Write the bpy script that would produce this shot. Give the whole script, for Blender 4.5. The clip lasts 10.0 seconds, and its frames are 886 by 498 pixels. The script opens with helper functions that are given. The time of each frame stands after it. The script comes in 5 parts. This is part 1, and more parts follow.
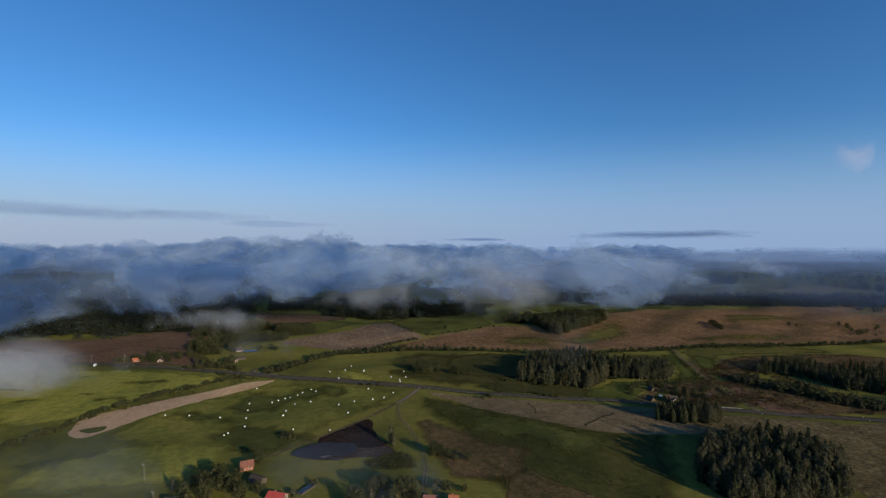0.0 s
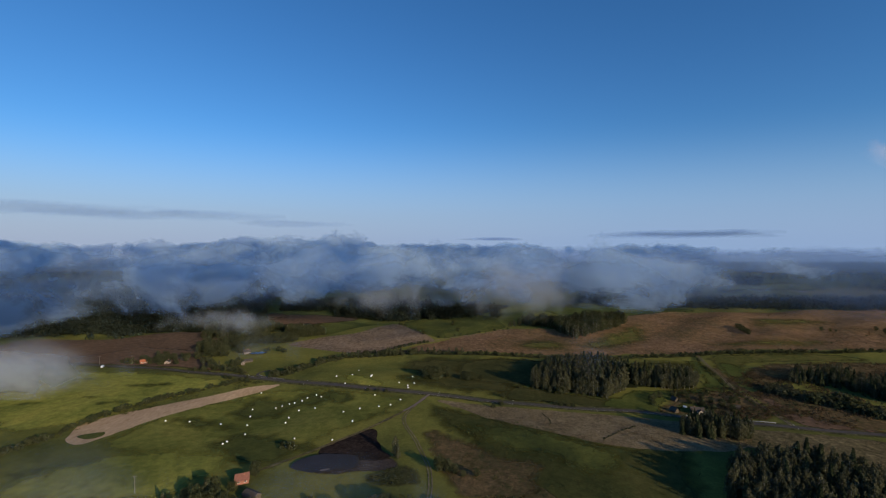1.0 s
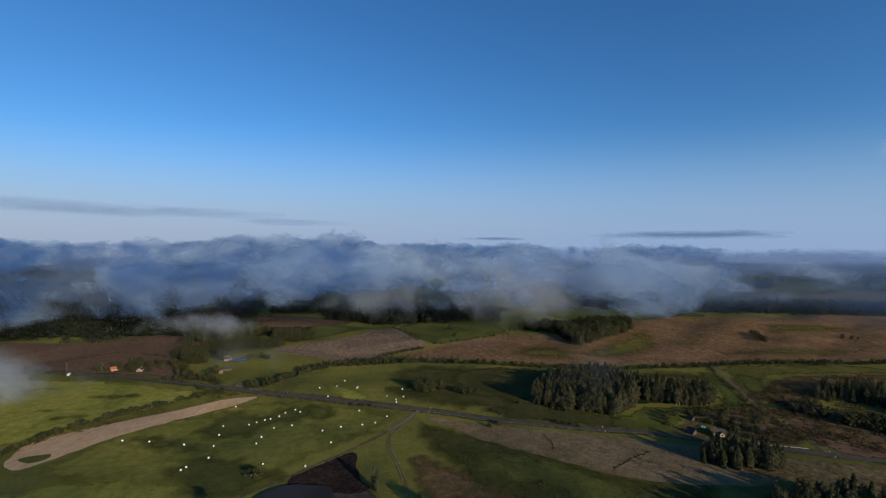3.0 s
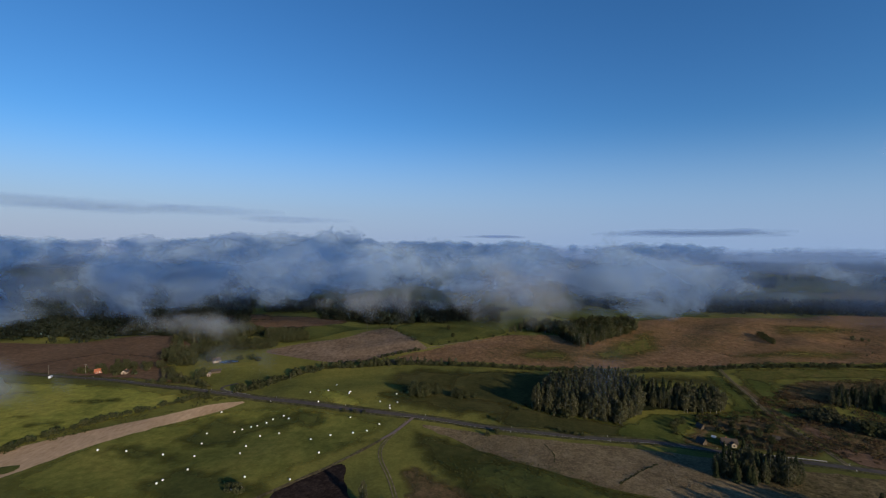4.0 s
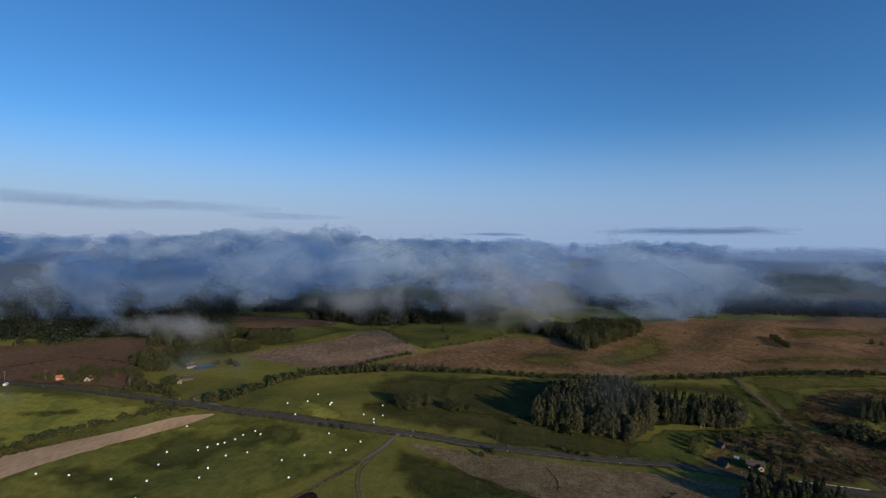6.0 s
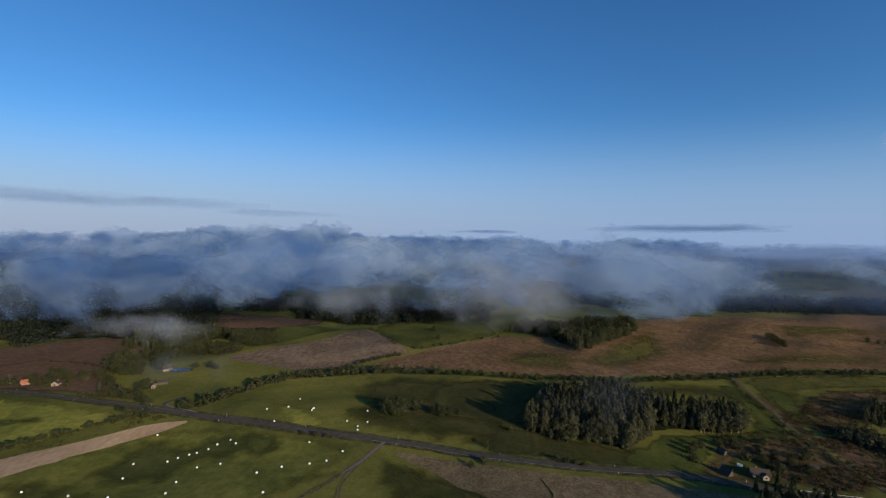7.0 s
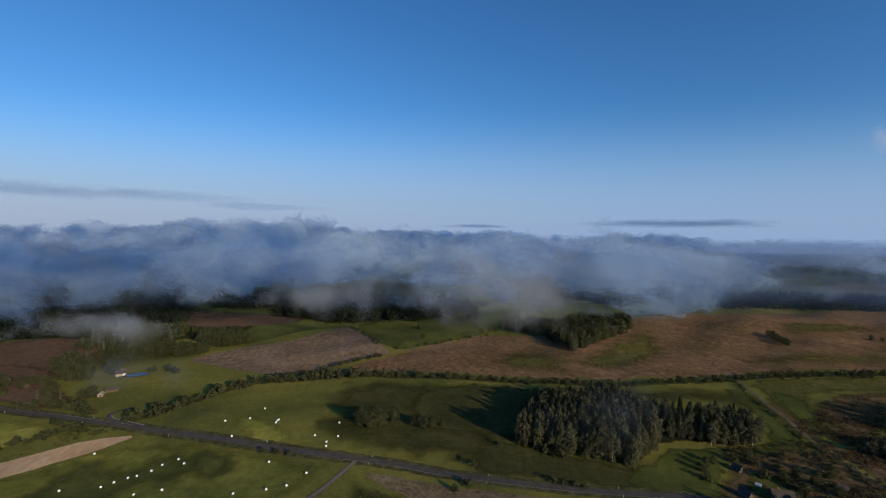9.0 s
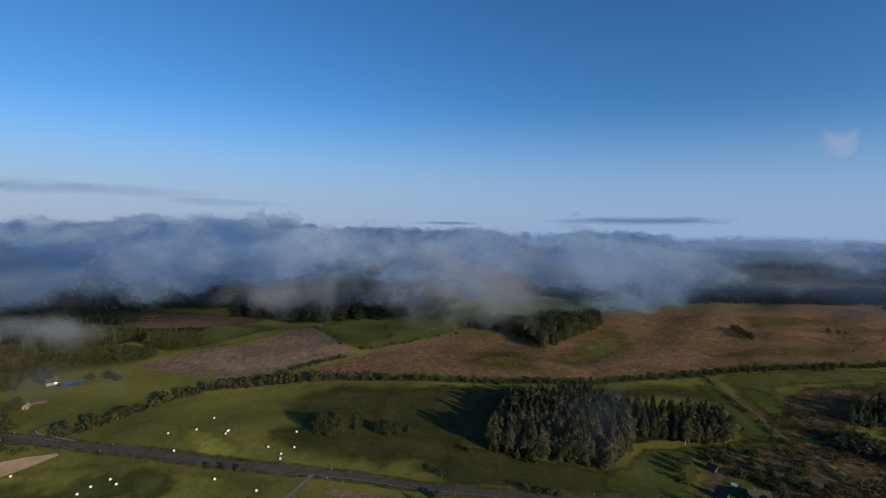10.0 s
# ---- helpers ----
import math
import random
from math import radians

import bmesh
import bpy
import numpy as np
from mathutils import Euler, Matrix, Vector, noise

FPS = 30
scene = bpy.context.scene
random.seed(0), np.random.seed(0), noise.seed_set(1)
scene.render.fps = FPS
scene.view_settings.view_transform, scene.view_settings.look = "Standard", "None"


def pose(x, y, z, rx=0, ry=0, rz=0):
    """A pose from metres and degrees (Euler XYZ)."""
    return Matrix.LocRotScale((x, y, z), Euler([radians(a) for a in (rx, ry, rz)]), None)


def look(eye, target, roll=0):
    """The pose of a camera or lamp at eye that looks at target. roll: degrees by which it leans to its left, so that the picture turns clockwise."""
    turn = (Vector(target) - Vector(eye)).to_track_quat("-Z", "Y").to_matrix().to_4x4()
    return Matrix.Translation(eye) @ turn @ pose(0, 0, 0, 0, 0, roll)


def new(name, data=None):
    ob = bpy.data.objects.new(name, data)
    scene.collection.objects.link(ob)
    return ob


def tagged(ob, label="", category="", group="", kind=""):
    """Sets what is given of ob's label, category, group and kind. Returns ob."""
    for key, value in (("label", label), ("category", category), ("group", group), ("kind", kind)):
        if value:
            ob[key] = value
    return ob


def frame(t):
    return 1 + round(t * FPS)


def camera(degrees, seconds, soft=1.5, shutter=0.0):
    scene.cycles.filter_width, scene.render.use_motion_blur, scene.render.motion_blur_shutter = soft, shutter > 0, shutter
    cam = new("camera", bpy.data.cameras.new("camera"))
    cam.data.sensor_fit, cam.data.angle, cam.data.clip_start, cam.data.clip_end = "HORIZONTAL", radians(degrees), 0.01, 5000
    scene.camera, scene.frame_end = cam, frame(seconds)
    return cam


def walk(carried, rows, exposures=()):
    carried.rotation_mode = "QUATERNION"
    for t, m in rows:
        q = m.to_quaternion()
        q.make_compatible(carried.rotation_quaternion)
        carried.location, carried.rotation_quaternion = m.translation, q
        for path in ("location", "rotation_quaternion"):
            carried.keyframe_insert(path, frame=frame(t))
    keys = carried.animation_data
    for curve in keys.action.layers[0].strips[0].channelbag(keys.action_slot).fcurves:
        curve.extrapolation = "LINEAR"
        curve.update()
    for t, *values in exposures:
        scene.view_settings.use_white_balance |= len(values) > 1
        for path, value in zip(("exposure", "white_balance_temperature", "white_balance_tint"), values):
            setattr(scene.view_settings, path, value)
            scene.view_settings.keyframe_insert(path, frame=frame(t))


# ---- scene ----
from mathutils.geometry import delaunay_2d_cdt

cam = camera(90.2, 10.0, soft=1.15)
METRES, EYE, TILT, LEAN, TURN = 163.92, 120.0, 0.0, 0.0, 0.0
ROWS = [
    (0.0, 0.0, 0.0, 0.0, 0.0, -1.02, -0.01),
    (0.5, 0.0177, 0.049, 0.0022, 1.48, -1.07, 0.01),
    (1.0, 0.0309, 0.0986, 0.0043, 2.11, -1.09, -0.01),
    (1.5, 0.0429, 0.1493, 0.0051, 2.18, -1.1, -0.13),
    (2.0, 0.0528, 0.1996, 0.0063, 2.34, -1.11, -0.21),
    (2.5, 0.061, 0.2502, 0.0069, 2.42, -1.11, -0.25),
    (4.0, 0.0823, 0.3997, 0.0078, 2.53, -1.45, -0.45),
    (4.5, 0.089, 0.449, 0.0063, 2.58, -1.52, -0.49),
    (5.0, 0.0958, 0.4977, 0.0042, 2.62, -1.62, -0.53),
    (5.5, 0.1021, 0.5462, 0.0014, 2.71, -1.66, -0.62),
    (7.0, 0.1201, 0.6919, -0.007, 1.48, -2.07, -0.64),
    (7.5, 0.1255, 0.7405, -0.0123, 1.3, -2.22, -0.69),
    (8.0, 0.1319, 0.7892, -0.0174, 1.29, -2.33, -0.73),
    (8.5, 0.1378, 0.838, -0.0217, 0.97, -2.47, -0.75),
    (9.0, 0.144, 0.8868, -0.0268, 0.17, -2.69, -0.79),
    (9.5, 0.151, 0.9348, -0.0338, -1.58, -2.85, -0.79),
    (10.0, 0.1588, 0.9829, -0.0417, -3.65, -2.97, -0.89),
]
walk(cam, [(t, pose(0, 0, EYE, TILT, LEAN, TURN) @ pose(METRES * x, METRES * y, METRES * z, 90 + pitch, roll, yaw)) for t, x, y, z, yaw, pitch, roll in ROWS])

# ---- light ----
SUN_AZ, SUN_EL = radians(137.5), radians(16.2)
to_sun = Vector((math.sin(SUN_AZ) * math.cos(SUN_EL), math.cos(SUN_AZ) * math.cos(SUN_EL), math.sin(SUN_EL)))
world = bpy.data.worlds.new("sky")
scene.world = world
world.use_nodes = True
wn = world.node_tree
sky = wn.nodes.new("ShaderNodeTexSky")
sky.sky_type, sky.sun_disc = "NISHITA", False
sky.sun_elevation, sky.sun_rotation = SUN_EL, SUN_AZ
sky.altitude, sky.air_density, sky.dust_density, sky.ozone_density = 200.0, 1.0, 0.5, 3.0
rich = wn.nodes.new("ShaderNodeHueSaturation")
rich.inputs["Hue"].default_value, rich.inputs["Saturation"].default_value = 0.490, 1.14
clear = wn.nodes.new("ShaderNodeMix")
clear.data_type, clear.blend_type = "RGBA", "MULTIPLY"
clear.inputs[0].default_value = 1.0
clear.inputs[7].default_value = (0.675, 0.955, 1.345, 1)
wn.links.new(sky.outputs[0], rich.inputs["Color"])
wn.links.new(rich.outputs[0], clear.inputs[6])
wn.links.new(clear.outputs[2], wn.nodes["Background"].inputs[0])
wn.nodes["Background"].inputs[1].default_value = 0.096
scene.cycles.transparent_max_bounces = 64
sun = new("sun", bpy.data.lights.new("sun", "SUN"))
sun.data.energy, sun.data.angle, sun.data.color = 4.6, radians(0.55), (1.0, 0.81, 0.54)
sun.matrix_world = look(to_sun * 100, (0, 0, 0))


# ---- terrain ----
def smooth(a, b, v):
    u = np.clip((v - a) / (b - a), 0, 1)
    return u * u * (3 - 2 * u)


def height(x, y):
    """Ground height: gentle swells near, low hills towards the horizon."""
    x, y = np.asarray(x, float), np.asarray(y, float)
    r = np.hypot(x, y)
    z = 0.6 * np.sin(x / 41 + 0.7 * np.sin(y / 63)) * np.sin(y / 37 + 1.3) + 0.6 * np.sin((x + y) / 23 + 2) * np.sin((x - y) / 29)
    for cx, cy, wide, deep, rise in ((420, 700, 260, 90, 7), (-135, 340, 52, 42, -5.5), (-120, 275, 110, 70, -2.6), (-62, 396, 48, 34, 3.2), (165, 343, 50, 36, -2.8), (60, 255, 60, 50, 2.0)):
        z = z + rise * np.exp(-((x - cx) / wide) ** 2 - ((y - cy) / deep) ** 2)
    z = z + smooth(500, 570, y) * (1 - smooth(860, 960, y)) * (1.5 * np.sin(x / 33 + 1.5 * np.sin(y / 47)) * np.sin(y / 26 + 0.6) + 0.8 * np.sin((x - y) / 17))
    far = smooth(900, 4700, r)
    z = z + far * (30 + 20 * np.sin(x / 610 + 1) * np.sin(y / 470) + 9 * np.sin(x / 230) * np.sin(y / 280 + 2))
    return z


def ground_z(x, y):
    return float(height(x, y))


# ---- materials ----
def shader(name):
    m = bpy.data.materials.new(name)
    m.use_nodes = True
    m.node_tree.nodes.clear()
    return m, m.node_tree


def node(tree, kind, **values):
    n = tree.nodes.new(kind)
    for key, value in values.items():
        n.inputs[key].default_value = value
    return n


def ramp(tree, source, stops):
    n = tree.nodes.new("ShaderNodeValToRGB")
    while len(n.color_ramp.elements) < len(stops):
        n.color_ramp.elements.new(0.5)
    for e, (at, c) in zip(n.color_ramp.elements, stops):
        e.position, e.color = at, (*c, 1)
    tree.links.new(source, n.inputs[0])
    return n.outputs[0]


def mixed(tree, fac, a, b, mode="MIX"):
    n = tree.nodes.new("ShaderNodeMix")
    n.data_type, n.blend_type = "RGBA", mode
    for socket, value in ((n.inputs[0], fac), (n.inputs[6], a), (n.inputs[7], b)):
        if isinstance(value, bpy.types.NodeSocket):
            tree.links.new(value, socket)
        else:
            socket.default_value = value if isinstance(value, float) else (*value, 1)
    return n.outputs[2]


def noise_at(tree, scale, detail=4.0, rough=0.55, vector=None, distort=0.0):
    n = node(tree, "ShaderNodeTexNoise", Scale=scale, Detail=detail, Roughness=rough, Distortion=distort)
    tree.links.new(vector or tree.nodes.new("ShaderNodeNewGeometry").outputs["Position"], n.inputs["Vector"])
    return n.outputs["Fac"]


def surface(tree, colour, rough=0.9, bump=None, strength=0.4, distance=0.5, metal=0.0, spec=0.2):
    out, b = tree.nodes.new("ShaderNodeOutputMaterial"), node(tree, "ShaderNodeBsdfPrincipled", Roughness=rough, Metallic=metal)
    b.inputs["Specular IOR Level"].default_value = spec
    if isinstance(colour, tuple):
        b.inputs["Base Color"].default_value = (*colour, 1)
    else:
        tree.links.new(colour, b.inputs["Base Color"])
    if bump is not None:
        n = node(tree, "ShaderNodeBump", Strength=strength, Distance=distance)
        tree.links.new(bump, n.inputs["Height"])
        tree.links.new(n.outputs[0], b.inputs["Normal"])
    tree.links.new(b.outputs[0], out.inputs[0])
    return b


def earth(name, dark, mid, light, broad=0.02, grain=0.35, bump=0.5, distance=0.5, stretch=None, speck=0.7, grainy=0.58):
    """Soil or sward: broad drifts, clumps and fine grain in world space."""
    m, t = shader(name)
    vec = None
    if stretch:
        mp = node(t, "ShaderNodeMapping")
        mp.inputs["Rotation"].default_value = (0, 0, radians(stretch[0]))
        mp.inputs["Scale"].default_value = (1, stretch[1], 1)
        t.links.new(t.nodes.new("ShaderNodeNewGeometry").outputs["Position"], mp.inputs[0])
        vec = mp.outputs[0]
    a = ramp(t, noise_at(t, broad, 5, 0.6, None, 0.6), [(0.36, dark), (0.5, mid), (0.64, light)])
    c = ramp(t, noise_at(t, grain, 6, 0.65, vec), [(0.37, dark), (0.5, mid), (0.64, light)])
    col = mixed(t, grainy, a, c)
    tufts = noise_at(t, 0.22, 4, 0.7, vec, 0.5)
    col = mixed(t, min(1.0, speck * 0.9), col, ramp(t, tufts, [(0.36, (0.26, 0.26, 0.26)), (0.52, (0.5, 0.5, 0.5)), (0.66, (0.76, 0.76, 0.76))]), "OVERLAY")
    fine = noise_at(t, 0.75, 6, 0.75, vec)
    col = mixed(t, speck, col, ramp(t, fine, [(0.32, (0.22, 0.22, 0.22)), (0.68, (0.8, 0.8, 0.8))]), "OVERLAY")
    surface(t, col, 1.0, fine, bump, distance, spec=0.0)
    return m


def plain(name, a, b, scale=1.5, rough=0.8, metal=0.0, bump=0.2, spec=0.3):
    m, t = shader(name)
    n = noise_at(t, scale, 5, 0.6)
    surface(t, ramp(t, n, [(0.3, a), (0.7, b)]), rough, n, bump, 0.05, metal, spec)
    return m


def foliage(name, dark, light, through_=0.38):
    """Leaves: each tree a shade of its own, each clump too, some light passing through."""
    m, t = shader(name)
    out = t.nodes.new("ShaderNodeOutputMaterial")
    geo = t.nodes.new("ShaderNodeNewGeometry")
    own = noise_at(t, 0.23, 2, 0.5)
    c = ramp(t, geo.outputs["Random Per Island"], [(0.0, tuple(0.6 * p + 0.4 * q for p, q in zip(dark, light))), (1.0, tuple(0.15 * p + 0.85 * q for p, q in zip(dark, light)))])
    hue = node(t, "ShaderNodeHueSaturation", Saturation=0.95)
    v = node(t, "ShaderNodeMapRange")
    v.inputs[1].default_value, v.inputs[2].default_value, v.inputs[3].default_value, v.inputs[4].default_value = 0.3, 0.7, 0.75, 1.25
    t.links.new(own, v.inputs[0])
    t.links.new(v.outputs[0], hue.inputs["Value"])
    w = node(t, "ShaderNodeMapRange")
    w.inputs[1].default_value, w.inputs[2].default_value, w.inputs[3].default_value, w.inputs[4].default_value = 0.3, 0.7, 0.515, 0.48
    t.links.new(own, w.inputs[0])
    t.links.new(w.outputs[0], hue.inputs["Hue"])
    t.links.new(c, hue.inputs["Color"])
    d, tr, mx = node(t, "ShaderNodeBsdfDiffuse"), node(t, "ShaderNodeBsdfTranslucent"), node(t, "ShaderNodeMixShader")
    mx.inputs[0].default_value = through_
    for s in (d, tr):
        t.links.new(hue.outputs[0], s.inputs[0])
    t.links.new(d.outputs[0], mx.inputs[1])
    t.links.new(tr.outputs[0], mx.inputs[2])
    t.links.new(mx.outputs[0], out.inputs[0])
    return m


def ground_material():
    """Pasture near by; farther off parcels of pasture, stubble and heath."""
    m, t = shader("pasture")
    pos = t.nodes.new("ShaderNodeNewGeometry").outputs["Position"]
    g1 = ramp(t, noise_at(t, 0.013, 3, 0.5, None, 0.6), [(0.34, (0.076, 0.083, 0.026)), (0.44, (0.114, 0.116, 0.031)), (0.54, (0.156, 0.150, 0.036)), (0.66, (0.204, 0.182, 0.044))])
    g2 = ramp(t, noise_at(t, 0.16, 6, 0.65), [(0.36, (0.036, 0.043, 0.016)), (0.64, (0.130, 0.120, 0.034))])
    near = mixed(t, 0.20, g1, g2)
    vor = node(t, "ShaderNodeTexVoronoi", Scale=0.0042)
    t.links.new(pos, vor.inputs["Vector"])
    sep = t.nodes.new("ShaderNodeSeparateColor")
    t.links.new(vor.outputs["Color"], sep.inputs[0])
    parcel = ramp(t, sep.outputs[0], [(0.0, (0.07, 0.085, 0.03)), (0.35, (0.05, 0.065, 0.025)), (0.55, (0.10, 0.085, 0.05)), (0.75, (0.06, 0.075, 0.03)), (0.95, (0.13, 0.115, 0.07))])
    far = mixed(t, 0.4, parcel, g2)
    xyz = t.nodes.new("ShaderNodeSeparateXYZ")
    t.links.new(pos, xyz.inputs[0])
    edge = node(t, "ShaderNodeMapRange")
    edge.inputs[1].default_value, edge.inputs[2].default_value = 700, 900
    t.links.new(xyz.outputs[1], edge.inputs[0])
    col = mixed(t, edge.outputs[0], near, far)
    tufts = noise_at(t, 0.20, 4, 0.7, None, 0.5)
    col = mixed(t, 0.22, col, ramp(t, tufts, [(0.36, (0.3, 0.3, 0.3)), (0.52, (0.5, 0.5, 0.5)), (0.66, (0.72, 0.72, 0.72))]), "OVERLAY")
    fine = noise_at(t, 0.6, 6, 0.75)
    col = mixed(t, 0.38, col, ramp(t, fine, [(0.32, (0.24, 0.24, 0.24)), (0.68, (0.78, 0.78, 0.78))]), "OVERLAY")
    surface(t, col, 1.0, fine, 0.4, 0.3, spec=0.0)
    return m


MAT = {
    "pasture": ground_material(),
    "strip": earth("bare_stubble_soil", (0.294, 0.200, 0.118), (0.389, 0.268, 0.163), (0.473, 0.336, 0.210), 0.03, 0.5, 0.5, 0.3, (-40, 0.4), 0.15),
    "plowed": earth("harrowed_soil", (0.110, 0.077, 0.051), (0.182, 0.127, 0.081), (0.275, 0.193, 0.127), 0.022, 0.28, 0.6, 0.4, (-12, 0.5), 0.28),
    "heath": earth("rough_brown_heath", (0.087, 0.068, 0.032), (0.168, 0.103, 0.054), (0.262, 0.153, 0.085), 0.014, 0.20, 0.7, 0.7, (8, 0.7), 0.5, 0.45),
    "rough": earth("rough_dry_grass", (0.060, 0.054, 0.026), (0.120, 0.096, 0.048), (0.190, 0.148, 0.080), 0.04, 0.35, 1.0, 0.9),
    "damp": earth("damp_grass", (0.040, 0.050, 0.018), (0.075, 0.083, 0.024), (0.114, 0.116, 0.031), 0.03, 0.3, 0.5, 0.3, None, 0.28, 0.3),
    "olive": earth("olive_heath_grass", (0.058, 0.066, 0.018), (0.095, 0.092, 0.026), (0.145, 0.115, 0.042), 0.03, 0.2, 0.8, 0.6, None, 0.45),
    "redfield": earth("reddish_fallow", (0.081, 0.053, 0.034), (0.119, 0.075, 0.047), (0.161, 0.103, 0.066), 0.015, 0.2, 0.5, 0.4, None, 0.35),
    "reedy": earth("dry_reed_grass", (0.099, 0.074, 0.040), (0.170, 0.129, 0.072), (0.252, 0.190, 0.108), 0.05, 0.8, 0.8, 0.6, None, 0.42),
    "russet": earth("russet_weeds", (0.050, 0.050, 0.021), (0.104, 0.074, 0.035), (0.165, 0.108, 0.054), 0.035, 0.3, 0.8, 0.5, None, 0.5),
    "lush": earth("lush_grass", (0.042, 0.053, 0.016), (0.066, 0.078, 0.021), (0.096, 0.104, 0.028), 0.03, 0.3, 0.5, 0.3, None, 0.28, 0.3),
    "meadow": earth("yellow_green_meadow", (0.116, 0.128, 0.030), (0.207, 0.204, 0.043), (0.273, 0.245, 0.055), 0.022, 0.22, 0.5, 0.3, None, 0.28, 0.3),
    "dull": earth("dull_dark_grass", (0.033, 0.037, 0.015), (0.054, 0.054, 0.020), (0.087, 0.078, 0.029), 0.03, 0.3, 0.5, 0.3, None, 0.30, 0.4),
    "mown": earth("mown_meadow", (0.090, 0.099, 0.025), (0.143, 0.144, 0.034), (0.194, 0.173, 0.043), 0.022, 0.22, 0.5, 0.3, None, 0.28, 0.3),
    "sweep": earth("damp_meadow_grass", (0.046, 0.054, 0.019), (0.071, 0.078, 0.023), (0.102, 0.103, 0.028), 0.03, 0.3, 0.5, 0.3, None, 0.28, 0.3),
    "mixed": earth("mixed_green_pasture", (0.031, 0.038, 0.014), (0.054, 0.058, 0.019), (0.087, 0.078, 0.027), 0.02, 0.2, 0.5, 0.3, None, 0.30, 0.35),
    "wet_mud": earth("wet_brown_mud", (0.048, 0.038, 0.032), (0.068, 0.053, 0.045), (0.094, 0.074, 0.060), 0.05, 0.4, 0.4, 0.2),
    "tuft": foliage("dry_tufts", (0.085, 0.058, 0.028), (0.235, 0.150, 0.075), 0.25),
    "tuft_dark": foliage("dark_weed_tufts", (0.036, 0.030, 0.015), (0.110, 0.074, 0.038), 0.25),
    "tuft_pale": foliage("pale_dry_tufts", (0.095, 0.067, 0.035), (0.23, 0.168, 0.090), 0.25),
    "tuft_green": foliage("green_tufts", (0.030, 0.036, 0.014), (0.085, 0.088, 0.030), 0.25),
    "peat": earth("wet_peat", (0.016, 0.012, 0.011), (0.026, 0.019, 0.016), (0.045, 0.032, 0.026), 0.05, 0.4, 0.4, 0.2),
    "mud": plain("dried_mud", (0.12, 0.09, 0.07), (0.2, 0.15, 0.12), 0.6),
    "asphalt": plain("worn_asphalt", (0.058, 0.051, 0.047), (0.090, 0.079, 0.073), 0.25, 1.0, 0, 0.2, 0.04),
    "verge": earth("grassy_verge", (0.040, 0.044, 0.018), (0.072, 0.070, 0.030), (0.105, 0.092, 0.045), 0.05, 0.4, 0.5, 0.2),
    "dirt": earth("dirt_track", (0.120, 0.094, 0.058), (0.180, 0.138, 0.086), (0.240, 0.186, 0.120), 0.06, 0.5, 0.3, 0.1),
    "line": plain("road_paint", (0.25, 0.25, 0.24), (0.45, 0.45, 0.43), 0.8, 0.7),
    "leaf": foliage("birch_leaves", (0.042, 0.050, 0.025), (0.122, 0.119, 0.067)),
    "needle": foliage("spruce_needles", (0.018, 0.027, 0.014), (0.050, 0.058, 0.028), 0.1),
    # near-black so that the shade under the trees is in the colour
    "floor": earth("forest_floor_shade", (0.016, 0.020, 0.010), (0.026, 0.030, 0.014), (0.040, 0.044, 0.020), 0.03, 0.2, 0.6, 0.4),
    "distant": foliage("distant_needles", (0.016, 0.024, 0.018), (0.037, 0.045, 0.032), 0.2),
    "shrub": foliage("shrub_leaves", (0.032, 0.042, 0.018), (0.084, 0.088, 0.042)),
    "bark": plain("bark", (0.07, 0.055, 0.045), (0.16, 0.13, 0.11), 2.0, 0.9),
    "birch": plain("birch_bark", (0.24, 0.22, 0.19), (0.42, 0.40, 0.36), 1.2, 0.85),
    "wrap": plain("white_plastic_wrap", (0.72, 0.73, 0.74), (0.84, 0.84, 0.84), 3.0, 0.45, 0, 0.3, 0.5),
    "tile_red": plain("red_metal_roof", (0.36, 0.055, 0.045), (0.46, 0.085, 0.065), 0.7, 0.5),
    "tile_orange": plain("orange_tiles", (0.32, 0.10, 0.050), (0.43, 0.15, 0.078), 1.2, 0.8),
    "tile_brown": plain("brown_tiles", (0.17, 0.072, 0.05), (0.25, 0.11, 0.08), 1.2, 0.8),
    "slate": plain("grey_slate", (0.042, 0.034, 0.029), (0.078, 0.063, 0.054), 1.0, 0.95),
    "board": plain("weathered_boards", (0.062, 0.050, 0.038), (0.120, 0.096, 0.072), 1.2, 0.85),
    "plaster": plain("pale_plaster", (0.20, 0.155, 0.13), (0.32, 0.255, 0.21), 1.0, 0.85),
    "cream": plain("cream_plaster", (0.30, 0.25, 0.20), (0.42, 0.36, 0.29), 1.0, 0.85),
    "brick_wall": plain("red_brick_wall", (0.24, 0.10, 0.07), (0.36, 0.16, 0.11), 1.5, 0.85),
    "white": plain("white_paint", (0.7, 0.7, 0.68), (0.82, 0.82, 0.8), 1.0, 0.6),
    "pane": plain("window_glass", (0.02, 0.025, 0.03), (0.04, 0.045, 0.05), 1.0, 0.08, 0, 0, 0.5),
    "steel": plain("galvanised_steel", (0.3, 0.3, 0.3), (0.42, 0.42, 0.42), 1.0, 0.7, 0.3),
    "wood_pole": plain("grey_wood_pole", (0.10, 0.09, 0.08), (0.18, 0.16, 0.14), 1.0, 0.9),
    "tin": plain("pale_sheeting", (0.55, 0.57, 0.6), (0.68, 0.7, 0.73), 1.0, 0.4, 0.2),
}


def water_material():
    m, t = shader("still_water")
    n = noise_at(t, 0.8, 3, 0.5)
    surface(t, ramp(t, noise_at(t, 0.05, 3), [(0.3, (0.022, 0.019, 0.019)), (0.7, (0.040, 0.034, 0.033))]), 0.30, n, 0.04, 0.05, spec=0.04)
    return m


MAT["water"] = water_material()


